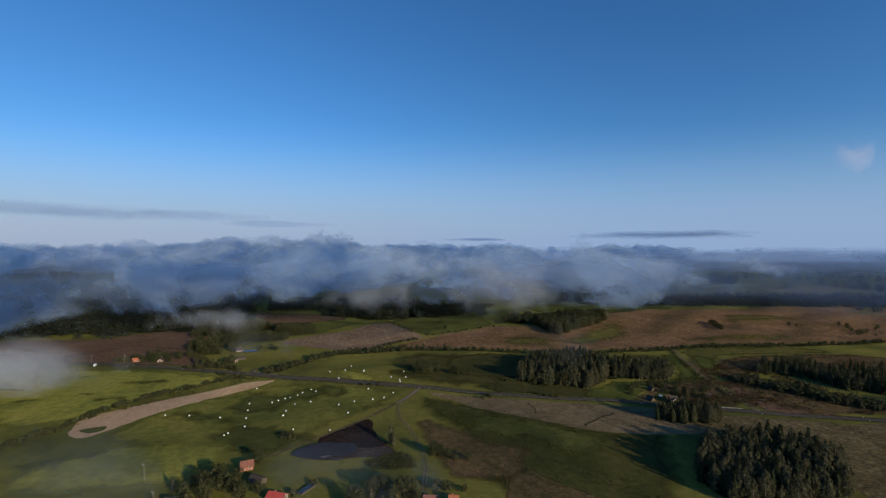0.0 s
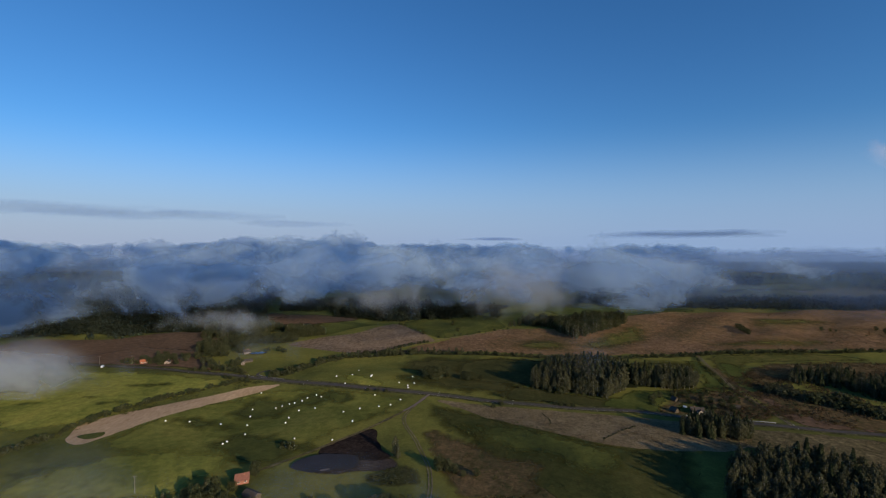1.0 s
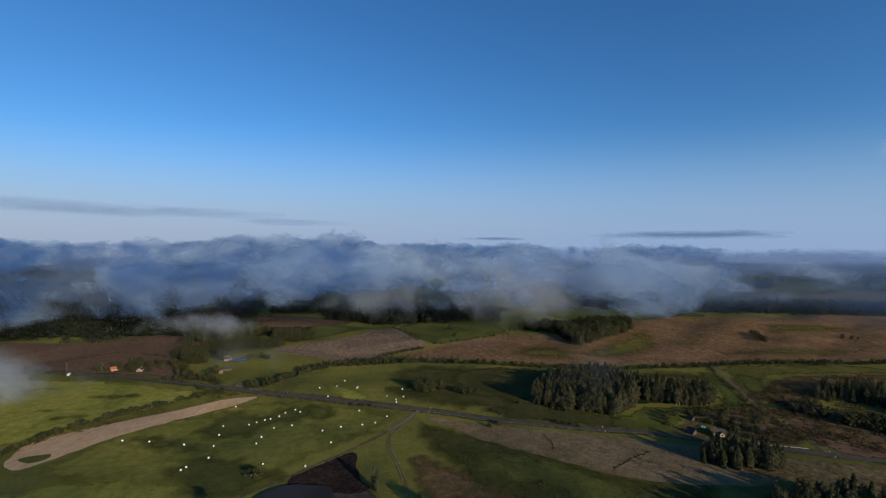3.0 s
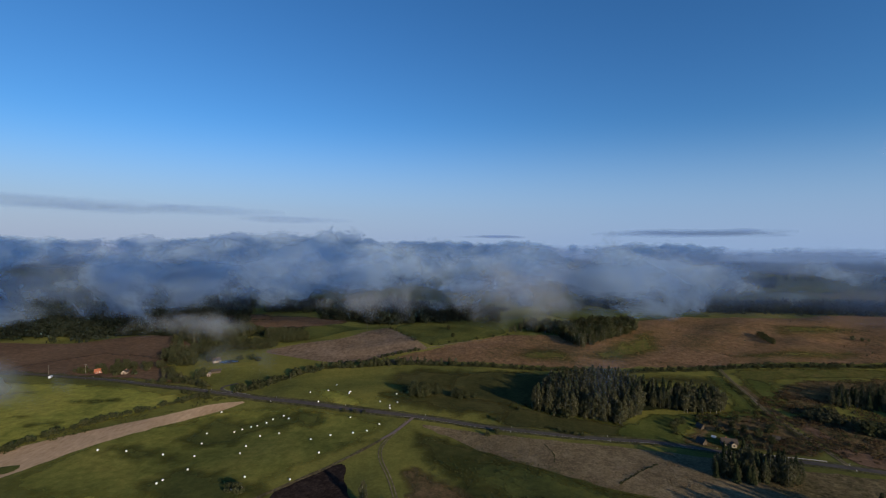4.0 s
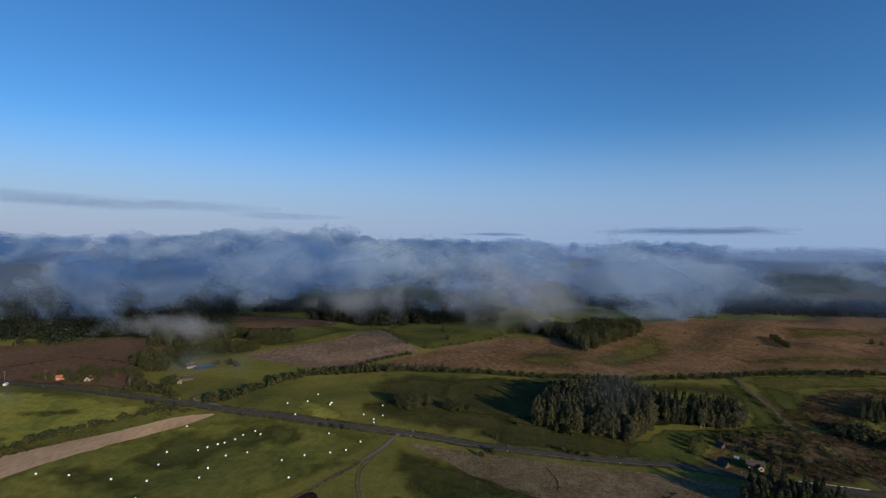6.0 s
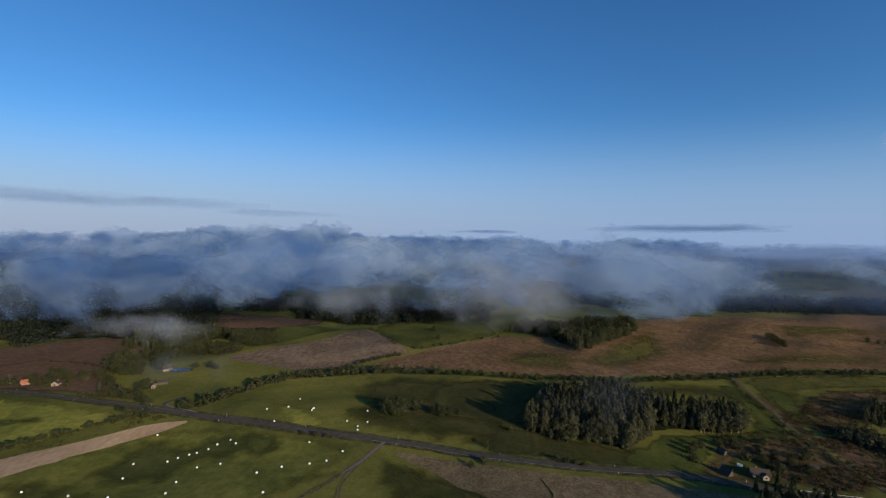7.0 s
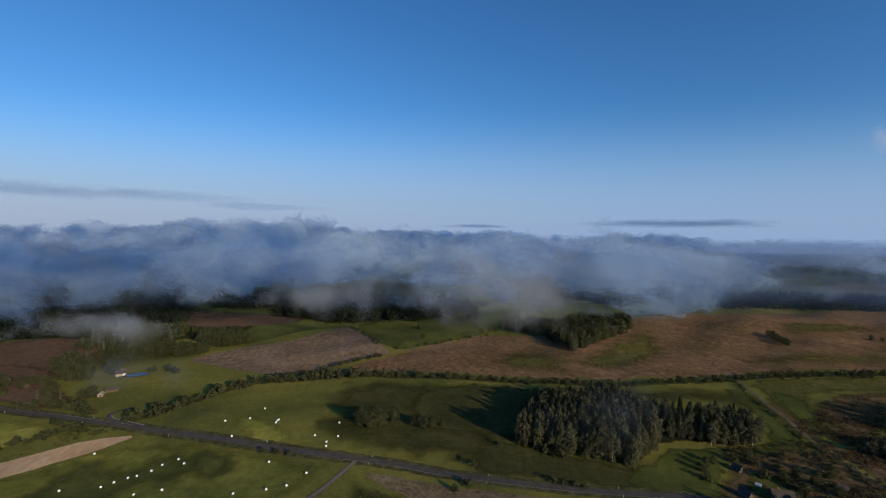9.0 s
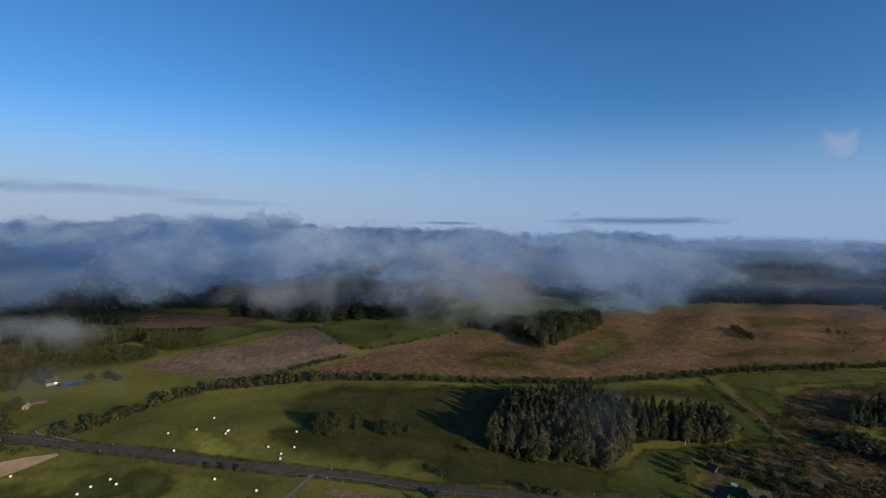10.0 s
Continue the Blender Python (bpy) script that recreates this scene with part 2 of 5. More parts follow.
def clear_water():
    m, t = shader("clear_water")
    surface(t, ramp(t, noise_at(t, 0.1, 3), [(0.3, (0.012, 0.020, 0.034)), (0.7, (0.020, 0.030, 0.046))]), 0.12, noise_at(t, 1.2, 3, 0.5), 0.05, 0.05, spec=0.25)
    return m


MAT["clear_water"] = clear_water()


# ---- building helpers ----
def mesh_of(name, verts, faces, material, soft=False):
    me = bpy.data.meshes.new(name)
    me.from_pydata([tuple(v) for v in verts], [], [tuple(f) for f in faces])
    me.materials.append(material)
    if soft:
        me.shade_smooth()
    return me


def part(name, bm, material, parent, label=""):
    """Link a bmesh, or a mesh, as one object under a thing or part."""
    if isinstance(bm, bmesh.types.BMesh):
        me = bpy.data.meshes.new(name)
        bm.to_mesh(me)
        bm.free()
        me.materials.append(material)
    else:
        me = bm
    ob = new(name, me)
    ob.parent = parent
    if label:
        ob["label"] = label
    return ob


def boxed(x0, x1, y0, y1, z0, z1, bevel=0.0):
    bm = bmesh.new()
    bmesh.ops.create_cube(bm, size=1, matrix=Matrix.Translation(((x0 + x1) / 2, (y0 + y1) / 2, (z0 + z1) / 2)) @ Matrix.Diagonal((x1 - x0, y1 - y0, z1 - z0, 1)))
    if bevel:
        bmesh.ops.bevel(bm, geom=bm.edges[:], offset=bevel, segments=1, affect="EDGES")
    return bm


def dense(points, step, closed=True):
    """Points along a polyline, rounded by a Catmull-Rom curve."""
    p, n, out = [np.array(q, float) for q in points], len(points), []
    for i in range(n if closed else n - 1):
        a, b, c, d = (p[(i + k) % n] if closed else p[min(max(i + k, 0), n - 1)] for k in (-1, 0, 1, 2))
        count = max(2, int(np.hypot(*(c - b)) / step))
        for u in np.arange(count) / count:
            out.append(0.5 * (2 * b + (c - a) * u + (2 * a - 5 * b + 4 * c - d) * u * u + (3 * b - a - 3 * c + d) * u ** 3))
    if not closed:
        out.append(p[-1])
    return np.array(out)


def inside(poly, x, y):
    odd, n = False, len(poly)
    for i in range(n):
        (xa, ya), (xb, yb) = poly[i], poly[(i + 1) % n]
        if (ya > y) != (yb > y) and x < (xb - xa) * (y - ya) / (yb - ya) + xa:
            odd = not odd
    return odd


FEATHERED = {}


def feathered(material):
    """The same ground cover, thinning out raggedly towards its rim."""
    if material.name not in FEATHERED:
        m = material.copy()
        t = m.node_tree
        out = next(n for n in t.nodes if n.bl_idname == "ShaderNodeOutputMaterial")
        body = out.inputs[0].links[0].from_socket
        at = t.nodes.new("ShaderNodeAttribute")
        at.attribute_name = "inner"
        k = t.nodes.new("ShaderNodeMath")
        k.operation = "ADD"
        t.links.new(at.outputs["Fac"], k.inputs[0])
        t.links.new(noise_at(t, 0.07, 7, 0.6), k.inputs[1])
        f = node(t, "ShaderNodeMapRange")
        f.interpolation_type = "SMOOTHSTEP"
        f.inputs[1].default_value, f.inputs[2].default_value = 0.55, 1.45
        t.links.new(k.outputs[0], f.inputs[0])
        mx, clear_ = t.nodes.new("ShaderNodeMixShader"), t.nodes.new("ShaderNodeBsdfTransparent")
        t.links.new(f.outputs[0], mx.inputs[0])
        t.links.new(clear_.outputs[0], mx.inputs[1])
        t.links.new(body, mx.inputs[2])
        t.links.new(mx.outputs[0], out.inputs[0])
        FEATHERED[material.name] = m
    return FEATHERED[material.name]


def field(name, points, material, label, category="field", lift=0.15, ragged=1.2, step=5.0, grid=5.0, flat=None, feather=0.0):
    """A parcel of land with an uneven edge, lying on the terrain."""
    edge = dense(points, step)
    rim = []
    for q in edge:
        v = noise.noise_vector(Vector((q[0] * 0.13, q[1] * 0.13, lift * 9))) * ragged * 1.6
        rim.append((q[0] + v.x, q[1] + v.y))
    pts = [Vector(q) for q in rim]
    x0, y0 = min(q[0] for q in rim), min(q[1] for q in rim)
    x1, y1 = max(q[0] for q in rim), max(q[1] for q in rim)
    for i in range(int((x1 - x0) / grid) + 1):
        for j in range(int((y1 - y0) / grid) + 1):
            q = (x0 + grid * (i + 0.5 * (j % 2)), y0 + grid * j)
            if inside(rim, *q):
                pts.append(Vector(q))
    n = len(rim)
    v, _, f, *_ = delaunay_2d_cdt(pts, [(i, (i + 1) % n) for i in range(n)], [], 1, 0.01)
    z = height([q.x for q in v], [q.y for q in v]) + 0.75 * lift if flat is None else np.full(len(v), flat)
    me = mesh_of(name, [(q.x, q.y, h) for q, h in zip(v, z)], f, feathered(material) if feather else material, True)
    if feather:
        border = np.array(rim)
        gap = [float(np.hypot(border[:, 0] - q.x, border[:, 1] - q.y).min()) / feather for q in v]
        me.attributes.new("inner", "FLOAT", "POINT").data.foreach_set("value", np.clip(gap, 0, 1))
    ob = new(name, me)
    return tagged(ob, label, category, kind="structure")


def ribbon(points, width, lift, step=4.0, offset=0.0, ragged=0.0):
    """Vertices and faces of a strip that follows a line over the terrain."""
    c = dense(points, step, False)
    t = np.gradient(c, axis=0)
    nrm = np.stack((-t[:, 1], t[:, 0]), 1) / np.hypot(t[:, 0], t[:, 1])[:, None]
    verts, faces = [], []
    for i, (q, m) in enumerate(zip(c, nrm)):
        w = width * (1 + ragged * noise.noise(Vector((q[0] * 0.2, q[1] * 0.2, offset))))
        for s in (-0.5, 0.5):
            p = q + m * (offset + s * w)
            verts.append((p[0], p[1], ground_z(*p) + 0.75 * lift))
        if i:
            faces.append((2 * i - 2, 2 * i, 2 * i + 1, 2 * i - 1)[::-1])
    return verts, faces


def strip(name, points, width, material, label, category, lift, offset=0.0, ragged=0.0, parent=None):
    ob = new(name, mesh_of(name, *ribbon(points, width, lift, 4.0, offset, ragged), material, True))
    ob.parent = parent
    return ob if parent else tagged(ob, label, category, kind="structure")


# ---- ground ----
def ground():
    core_x, core_y = np.arange(-560, 561, 5.0), np.arange(120, 841, 5.0)
    grow = np.cumsum(np.geomspace(10, 420, 32))
    grow = grow[grow < 4400]
    xs = np.r_[(-560 - grow)[::-1], core_x, 560 + grow]
    back = np.cumsum(np.geomspace(12, 300, 16))
    ys = np.r_[(120 - back)[::-1], core_y, core_y[-1] + grow[grow < 4100]]
    gx, gy = np.meshgrid(xs, ys)
    gz = height(gx, gy)
    w = len(xs)
    faces = [(r * w + c, r * w + c + 1, r * w + w + c + 1, r * w + w + c) for r in range(len(ys) - 1) for c in range(w - 1)]
    ob = new("ground", mesh_of("ground", np.stack((gx, gy, gz), -1).reshape(-1, 3), faces, MAT["pasture"], True))
    tagged(ob, "rolling green pasture with patchy yellowish grass", "ground", kind="structure")


ground()

STRIP = [(-235.5, 274.7), (-238.3, 280.5), (-244.1, 298.4), (-234.3, 310.8), (-210.1, 337.3), (-181, 367.2), (-167.6, 379.6), (-149.6, 385.1), (-149, 380.2), (-162.1, 367), (-175.1, 353.3), (-187.4, 334.9), (-197.5, 317.7), (-204.8, 303.1), (-214.3, 284), (-221.1, 270.6), (-227.8, 270.2)]
PLOWED = [(-193, 520), (-168, 553), (-128, 588), (-95, 638), (-85, 646), (-29, 557), (-30, 540), (-51, 521), (-75, 499), (-98, 484), (-126, 488), (-159, 502)]
HEATH = [(-72, 482), (-54, 504), (-25, 540), (37, 602), (72, 620), (138, 611), (231, 685), (300, 723), (408, 733), (556, 773), (760, 800), (700, 560), (420, 519), (330, 515), (257, 497), (110, 486), (6, 494)]
TAN = [(-12, 347.4), (7, 344.5), (30, 338.6), (61.8, 332.4), (98.8, 328.3), (128, 323.4), (152, 318.2), (184.3, 309.2), (188.6, 298.9), (180, 284), (162, 272), (138, 270), (113.6, 270.9), (98.3, 273.1), (84.3, 277.7), (69.5, 286.8), (47.8, 298.6), (20, 320), (6, 332.7)]
BROWN = [(173.4, 308.6), (209.5, 300.8), (236, 295), (261.6, 288.5), (300.6, 278.5), (300.4, 190.3), (205, 186), (202.1, 219), (204, 238.9), (207.3, 255.2), (197.7, 274.6), (165.2, 281.3)]
RED = [(-480, 440), (-520, 520), (-430, 540), (-385, 566), (-330, 598), (-285, 605), (-262, 560), (-262, 483), (-273, 457), (-321, 458), (-339, 444)]
WET = [(-74, 263.7), (-77.2, 272.2), (-69, 284.1), (-50.6, 298.7), (-44.9, 282.7), (-38.3, 268.8), (-33.2, 262.4), (-42.3, 258.7), (-50.4, 260.1), (-64.7, 260.9)]
MUD = [(-54.5, 264.4), (-34.2, 262.4), (-26.1, 251.9), (-34.1, 246.1), (-46.3, 245.5), (-61.5, 243.1), (-81.1, 244.3), (-62.6, 252.5)]
POND = [(-86.4, 248.9), (-81.3, 259), (-69.9, 264.4), (-53.5, 262.3), (-50.4, 255.9), (-51.4, 248.8), (-61.6, 247.3), (-70.8, 243.7)]
ROAD = [(-700, 480), (-460, 443), (-372, 430), (-316, 424.5), (-260.3, 414.5), (-205.2, 403.4), (-178.5, 397.7), (-155.9, 394.3), (-113.1, 383.2), (-63.8, 368), (-27.1, 360.2), (4, 355.2), (33, 347.1), (67.8, 340.4), (104, 337.1), (131.5, 335.3), (154.9, 330.6), (183.3, 321), (206.2, 312.8), (222.7, 307.4), (240.1, 303.1), (265.6, 299.6), (295.1, 292.6), (360, 280), (520, 250)]
STREAM = [(-160.5, 401.4), (-147, 419), (-133.8, 440.3), (-112.8, 465.1), (-85.6, 473.9), (-45, 483), (7, 482), (57.2, 476), (106.9, 474.6), (156.1, 474.2), (250, 487), (318, 498), (406, 505), (520, 520)]
TRACK = [(256, 489), (243, 440), (237.6, 412.9), (229.7, 386.3), (226.3, 364.6), (225, 336), (222.8, 310.1)]
WHEELS = [(-21.1, 353.4), (-29.3, 330), (-32.4, 316.4), (-30.3, 303.1), (-22.1, 283.8), (-15, 262.5), (-11, 249.1), (-9, 231.2), (-9, 214.4), (-8, 180.1)]
PATH = [(-20.6, 350.5), (-28.7, 334.8), (-38.4, 319.7), (-49.6, 305), (-59.8, 293), (-70, 282.6), (-93.7, 254.7), (-109.8, 235.8)]

field("field", STRIP, MAT["strip"], "narrow bare stubble field of pinkish tan soil", ragged=0.8, lift=0.22)
field("field", [(-232.5, 279.8), (-228.6, 283.9), (-220.8, 287.4), (-218.1, 281.7), (-222.9, 276.4)], MAT["damp"], "small grass island inside the bare field", lift=0.34, ragged=0.5, step=3)
field("field", PLOWED, MAT["plowed"], "large harrowed field of brown soil", ragged=0.8)
field("heath", HEATH, MAT["heath"], "rough russet brown heath on a low rise", "heath", ragged=4)
field("field", TAN, MAT["reedy"], "tan field of dry matted reed grass beside the road", ragged=1.5)
field("field", BROWN, MAT["rough"], "brown rough grass slope beside the road", lift=0.19, ragged=2)
field("field", RED, MAT["redfield"], "reddish brown fallow field before dark woods", ragged=2)
field("field", [(-14.1, 343.7), (28, 321.7), (64.6, 298.3), (85.4, 283.9), (99.4, 280.3), (140.3, 288.7), (129.6, 239.3), (109.8, 199.7), (59.9, 189.7), (20, 214.5), (6, 248.9), (6, 279.7), (-6, 301.6), (-20.2, 320.8)], MAT["mixed"], "dull dark olive green pasture", lift=0.12, ragged=4, grid=5.0, feather=14)
field("field", [(-18, 295), (-6, 293), (12, 280), (30, 262), (48, 252), (42, 220), (8, 218), (-4, 238), (-12, 262)], MAT["russet"], "russet trampled grass beside the track", lift=0.24, ragged=3, grid=3.5, feather=8)
field("field", [(0, 308), (45, 304), (78, 283), (97, 268), (100, 242), (70, 238), (48, 256), (22, 272)], MAT["damp"], "dark green band across the pasture", lift=0.16, ragged=4, grid=4.0, feather=14)
field("field", [(32, 214), (37, 232), (42, 231), (60, 212), (80, 196), (90, 180), (26, 180)], MAT["russet"], "patch of russet bare pasture", lift=0.22, ragged=1.0, grid=3.0, feather=2.5)
field("field", [(-330, 410), (-262.4, 405.6), (-205.2, 393.3), (-190.7, 381.5), (-213.2, 348), (-241.3, 313.6), (-253, 291.1), (-299.6, 289.6), (-420, 400)], MAT["meadow"], "bright yellow green meadow behind the hedge", lift=0.1, ragged=2, grid=4.5, feather=9)
field("field", [(-200, 330), (-176, 356), (-156, 376), (-110, 378), (-60, 366), (-34, 350), (-40, 330), (-58, 306), (-78, 284), (-100, 262), (-150, 250), (-205, 262), (-214, 284)], MAT["mown"], "yellow green mown meadow with bales", lift=0.12, ragged=3, grid=5.0, feather=12)
field("field", [(-140, 256), (-149, 285), (-141, 301), (-122, 299), (-99, 291), (-77, 272), (-88, 262), (-101, 246), (-131, 250)], MAT["sweep"], "dark damp sweep of grass among the bales", lift=0.18, ragged=5, grid=3.5, feather=14)
field("field", [(-168, 336), (-160, 360), (-134, 367), (-106, 370), (-84, 367), (-78, 345), (-98, 341), (-114, 339), (-130, 322), (-150, 316)], MAT["sweep"], "dark damp sweep of grass among the bales", lift=0.18, ragged=5, grid=3.5, feather=14)
field("field", [(-199, 308), (-182, 320), (-158, 318), (-136, 309), (-131, 297), (-156, 297), (-188, 298)], MAT["sweep"], "dark damp sweep of grass among the bales", lift=0.18, ragged=5, grid=3.5, feather=14)
field("field", [(-104, 366), (-82, 369), (-76, 356), (-84, 343), (-97, 349)], MAT["damp"], "dark weedy hollow in the mown meadow", lift=0.26, ragged=5, grid=3.0, feather=11)
field("field", [(-103.1, 409.4), (-75, 399.6), (-50.5, 375.3), (-65.9, 367.4), (-84, 374.1)], MAT["meadow"], "yellow green mown knoll with bales", lift=0.1, ragged=3, grid=4.0, feather=10)
field("field", [(-193.8, 263.1), (-123, 268.5), (-126.3, 217.2), (-191.1, 201.1), (-231, 216)], MAT["meadow"], "yellow green meadow near the farmstead", lift=0.2, ragged=4, grid=5.0, feather=16)
field("field", [(116, 354), (132, 366), (146, 378), (166, 379), (200, 378), (204, 372), (174, 366), (160, 354), (151, 338), (174, 322), (152, 327), (122, 336), (110, 345)], MAT["lush"], "green lawn beside the wood", lift=0.22, ragged=1.5, grid=4.0, feather=4)
field("field", [(161.9, 378.4), (173.8, 380), (211.8, 379.3), (228.3, 353.6), (221.3, 319.9), (197.9, 321.1), (152.8, 332.1), (145.6, 342.2), (163.4, 355.4), (170.9, 368.2)], MAT["russet"], "overgrown russet weeds round the farmstead", lift=0.12, ragged=3, grid=5.0, feather=9)
field("field", [(237.1, 373.8), (261.7, 384.5), (299.5, 359.3), (329.3, 309.4), (300, 300), (240.2, 308.3), (229.8, 337.7)], MAT["russet"], "russet rough ground between young trees", lift=0.14, ragged=3, grid=5.0, feather=9)
field("field", [(260.4, 462.6), (274.8, 447.3), (268.3, 424.5), (243.9, 397.8), (240.9, 415.9)], MAT["lush"], "light green meadow strip beside a dirt track", lift=0.12, ragged=2, grid=4.0, feather=8)
field("field", [(272.6, 434.9), (308.9, 459.3), (345, 462), (420, 470), (470, 440), (400, 400), (329.2, 399.1), (285.8, 399.7), (246.2, 380.3), (249.8, 401.6)], MAT["russet"], "russet rough pasture", lift=0.16, ragged=3, grid=4.5, feather=8)
field("field", [(-190, 560), (-150, 610), (-110, 650), (-185, 655), (-230, 610)], MAT["damp"], "green meadow behind the ploughed field", lift=0.12, ragged=2)
field("field", [(-75, 652), (-24, 562), (36, 606), (70, 640), (40, 720), (-40, 700)], MAT["sweep"], "pale green striped meadow", lift=0.1, ragged=2)
field("field", [(-39.8, 370.4), (59.9, 349.2), (142.4, 341.8), (153.1, 352.1), (131.3, 365.6), (65.8, 375.1), (80, 432.3), (149.8, 439.3), (215.2, 425.3), (226.2, 382), (244.9, 469.9), (110, 467.8), (0, 475), (-49.9, 469.4), (-50.7, 409.9)], MAT["dull"], "olive green pasture between road and ditch", lift=0.12, ragged=7, grid=4.5, feather=26)
for x, y, w, h in ((-315, 327, 15, 4), (-279, 342, 13, 4), (-257, 333, 18, 6), (-255, 374, 20, 7), (-345, 352, 20, 5), (-330, 384, 22, 5), (-385, 390, 22, 5)):
    field("grass_patch", [(x - w, y - h), (x - 0.3 * w, y + 0.6 * h), (x + w, y + h), (x + 0.4 * w, y - 0.8 * h)], MAT["damp"], "dark green damp patch in the meadow", "grass", lift=0.26, ragged=3, step=3, grid=3.0, feather=8)
for x, y, w, h in ((-191, 245, 12, 5), (-48, 322, 12, 6), (-30, 392, 24, 8), (-225, 235, 16, 5)):
    field("grass_patch", [(x - w, y - h), (x - w * 0.6, y + 0.8 * h), (x + w, y + h), (x + 0.7 * w, y - 0.9 * h)], MAT["damp"], "dark green damp patch in the meadow", "grass", lift=0.24, ragged=4, step=4, grid=3.5, feather=15)
field("field", [(150, 505), (200, 520), (245, 560), (262, 640), (235, 640), (190, 590), (150, 552), (128, 530)], MAT["olive"], "green grassy hollow beside the copse", lift=0.26, ragged=4, grid=4.5, feather=28)
field("field", [(70, 500), (120, 498), (140, 530), (100, 560), (60, 540)], MAT["olive"], "olive green stretch of heath", lift=0.26, ragged=5, grid=4.5, feather=28)
field("field", [(300, 520), (420, 530), (470, 560), (380, 570), (290, 550)], MAT["olive"], "olive green stretch of heath", lift=0.26, ragged=5, grid=4.5, feather=32)
field("field", [(400, 620), (520, 640), (560, 690), (440, 690)], MAT["olive"], "olive green stretch of heath", lift=0.26, ragged=5, grid=7, feather=36)
field("field", [(-358, 498), (-333, 502), (-283, 488), (-255.4, 462.7), (-244.3, 452.5), (-222.2, 434.4), (-178.4, 403.9), (-225, 414), (-276.4, 420.6), (-330, 428), (-400, 440)], MAT["redfield"], "rusty brown fallow ground among the village houses", lift=0.2, ragged=3, grid=5.0, feather=8)
field("field", [(10, 364), (59.9, 351.2), (153.1, 341.9), (155.2, 351.2), (135.7, 362.4), (118.7, 354.2), (102, 362.1), (65.8, 376.1), (60, 420.1), (62.2, 451.7), (20, 440.7), (10, 398.2)], MAT["dull"], "dark olive pasture before the wood", lift=0.1, ragged=6, grid=4.5, feather=24)
field("field", [(262, 484), (320, 494), (400, 500), (420, 474), (345, 464), (301.1, 457.6), (272.7, 441.1), (245.8, 407.7), (240, 420), (250, 456.1)], MAT["olive"], "olive rough pasture beside a dirt track", lift=0.08, ragged=3, grid=5.0, feather=9)
field("field", [(150, 735), (225, 712), (300, 712), (390, 745), (374, 795), (329, 822), (251, 842), (160, 800)], MAT["lush"], "pale green meadow beyond the heath", lift=0.3, ragged=3, grid=8, feather=10)
field("field", [(590, 1020), (725, 1085), (880, 1080), (990, 1246), (827, 1295), (640, 1180)], MAT["damp"], "green fields in the misty distance", lift=0.9, ragged=14, grid=14, feather=50)
field("field", [(-300, 640), (-190, 640), (-150, 690), (-300, 735), (-380, 700)], MAT["redfield"], "brown fallow field between dark woods", lift=0.4, ragged=4, grid=9, feather=10)
field("field", [(50, 382), (66, 378), (84, 371), (104, 365), (119, 357), (132, 361), (150, 341), (140, 333), (92, 341), (40, 352)], MAT["dull"], "dark olive grass at the foot of the wood", lift=0.14, ragged=2, grid=4.0, feather=6)
field("field", [(194, 376), (212, 372), (224, 378), (234, 412), (240, 440), (246, 462), (232, 470), (222, 425), (212, 398)], MAT["lush"], "fresh green grass between wood and dirt track", lift=0.12, ragged=2, grid=4.0, feather=6)
field("field", [(226, 318), (234, 336), (248, 322), (264, 308), (290, 298), (262, 302), (236, 306)], MAT["redfield"], "bare rusty earth beside the road", lift=0.26, ragged=2, grid=3.0, feather=5)
field("field", [(230, 345), (233, 362), (240, 372), (242, 352), (238, 338)], MAT["redfield"], "bare rusty earth along the dirt track", lift=0.26, ragged=2, grid=3.0, feather=4)
field("field", [(164, 342), (176, 356), (190, 350), (186, 336), (172, 330)], MAT["sweep"], "rough green farmyard grass", lift=0.22, ragged=2, grid=3.0, feather=5)
field("field", [(-4, 424), (16, 392), (62, 379), (84, 372), (84, 424), (120, 432), (146, 428), (164, 440), (100, 464), (20, 464)], MAT["dull"], "dark olive pasture behind the wood", lift=0.18, ragged=3, grid=4.5, feather=12)
# floor sheets under the woods, tree shade painted into their dark colour
field("forest_floor_shade", [(68, 381), (84, 373), (103, 368), (118, 360), (130, 368), (140, 380), (160, 384), (190, 380), (201, 390), (198, 408), (168, 412), (146, 424), (121, 428), (84, 422)], MAT["floor"], "forest floor with tree shade painted dark", "forest floor", lift=0.3, ragged=1.5, grid=4.5, feather=3)
field("forest_floor_shade", [(130, 220), (134, 200), (170, 197), (194, 210), (209, 232), (207, 248), (192, 256), (166, 255), (148, 246)], MAT["floor"], "forest floor with tree shade painted dark", "forest floor", lift=0.3, ragged=1.5, grid=4.5, feather=3)
field("forest_floor_shade", [(-460, 560), (-400, 572), (-290, 575), (-250, 560), (-190, 620), (-200, 680), (-300, 720), (-520, 760), (-800, 760), (-820, 600)], MAT["floor"], "forest floor with tree shade painted dark", "forest floor", lift=0.3, ragged=6, grid=12, feather=14)
field("forest_floor_shade", [(-190, 690), (-80, 684), (70, 768), (80, 850), (-190, 850)], MAT["floor"], "forest floor with tree shade painted dark", "forest floor", lift=0.3, ragged=5, grid=12, feather=14)
field("forest_floor_shade", [(290, 812), (600, 815), (1000, 820), (1000, 950), (300, 940)], MAT["floor"], "forest floor with tree shade painted dark", "forest floor", lift=0.9, ragged=5, grid=14, feather=14)
field("wet_ground", WET, MAT["peat"], "dark wet peat beside a pond", "wet ground", lift=0.2, ragged=0.8, step=3)
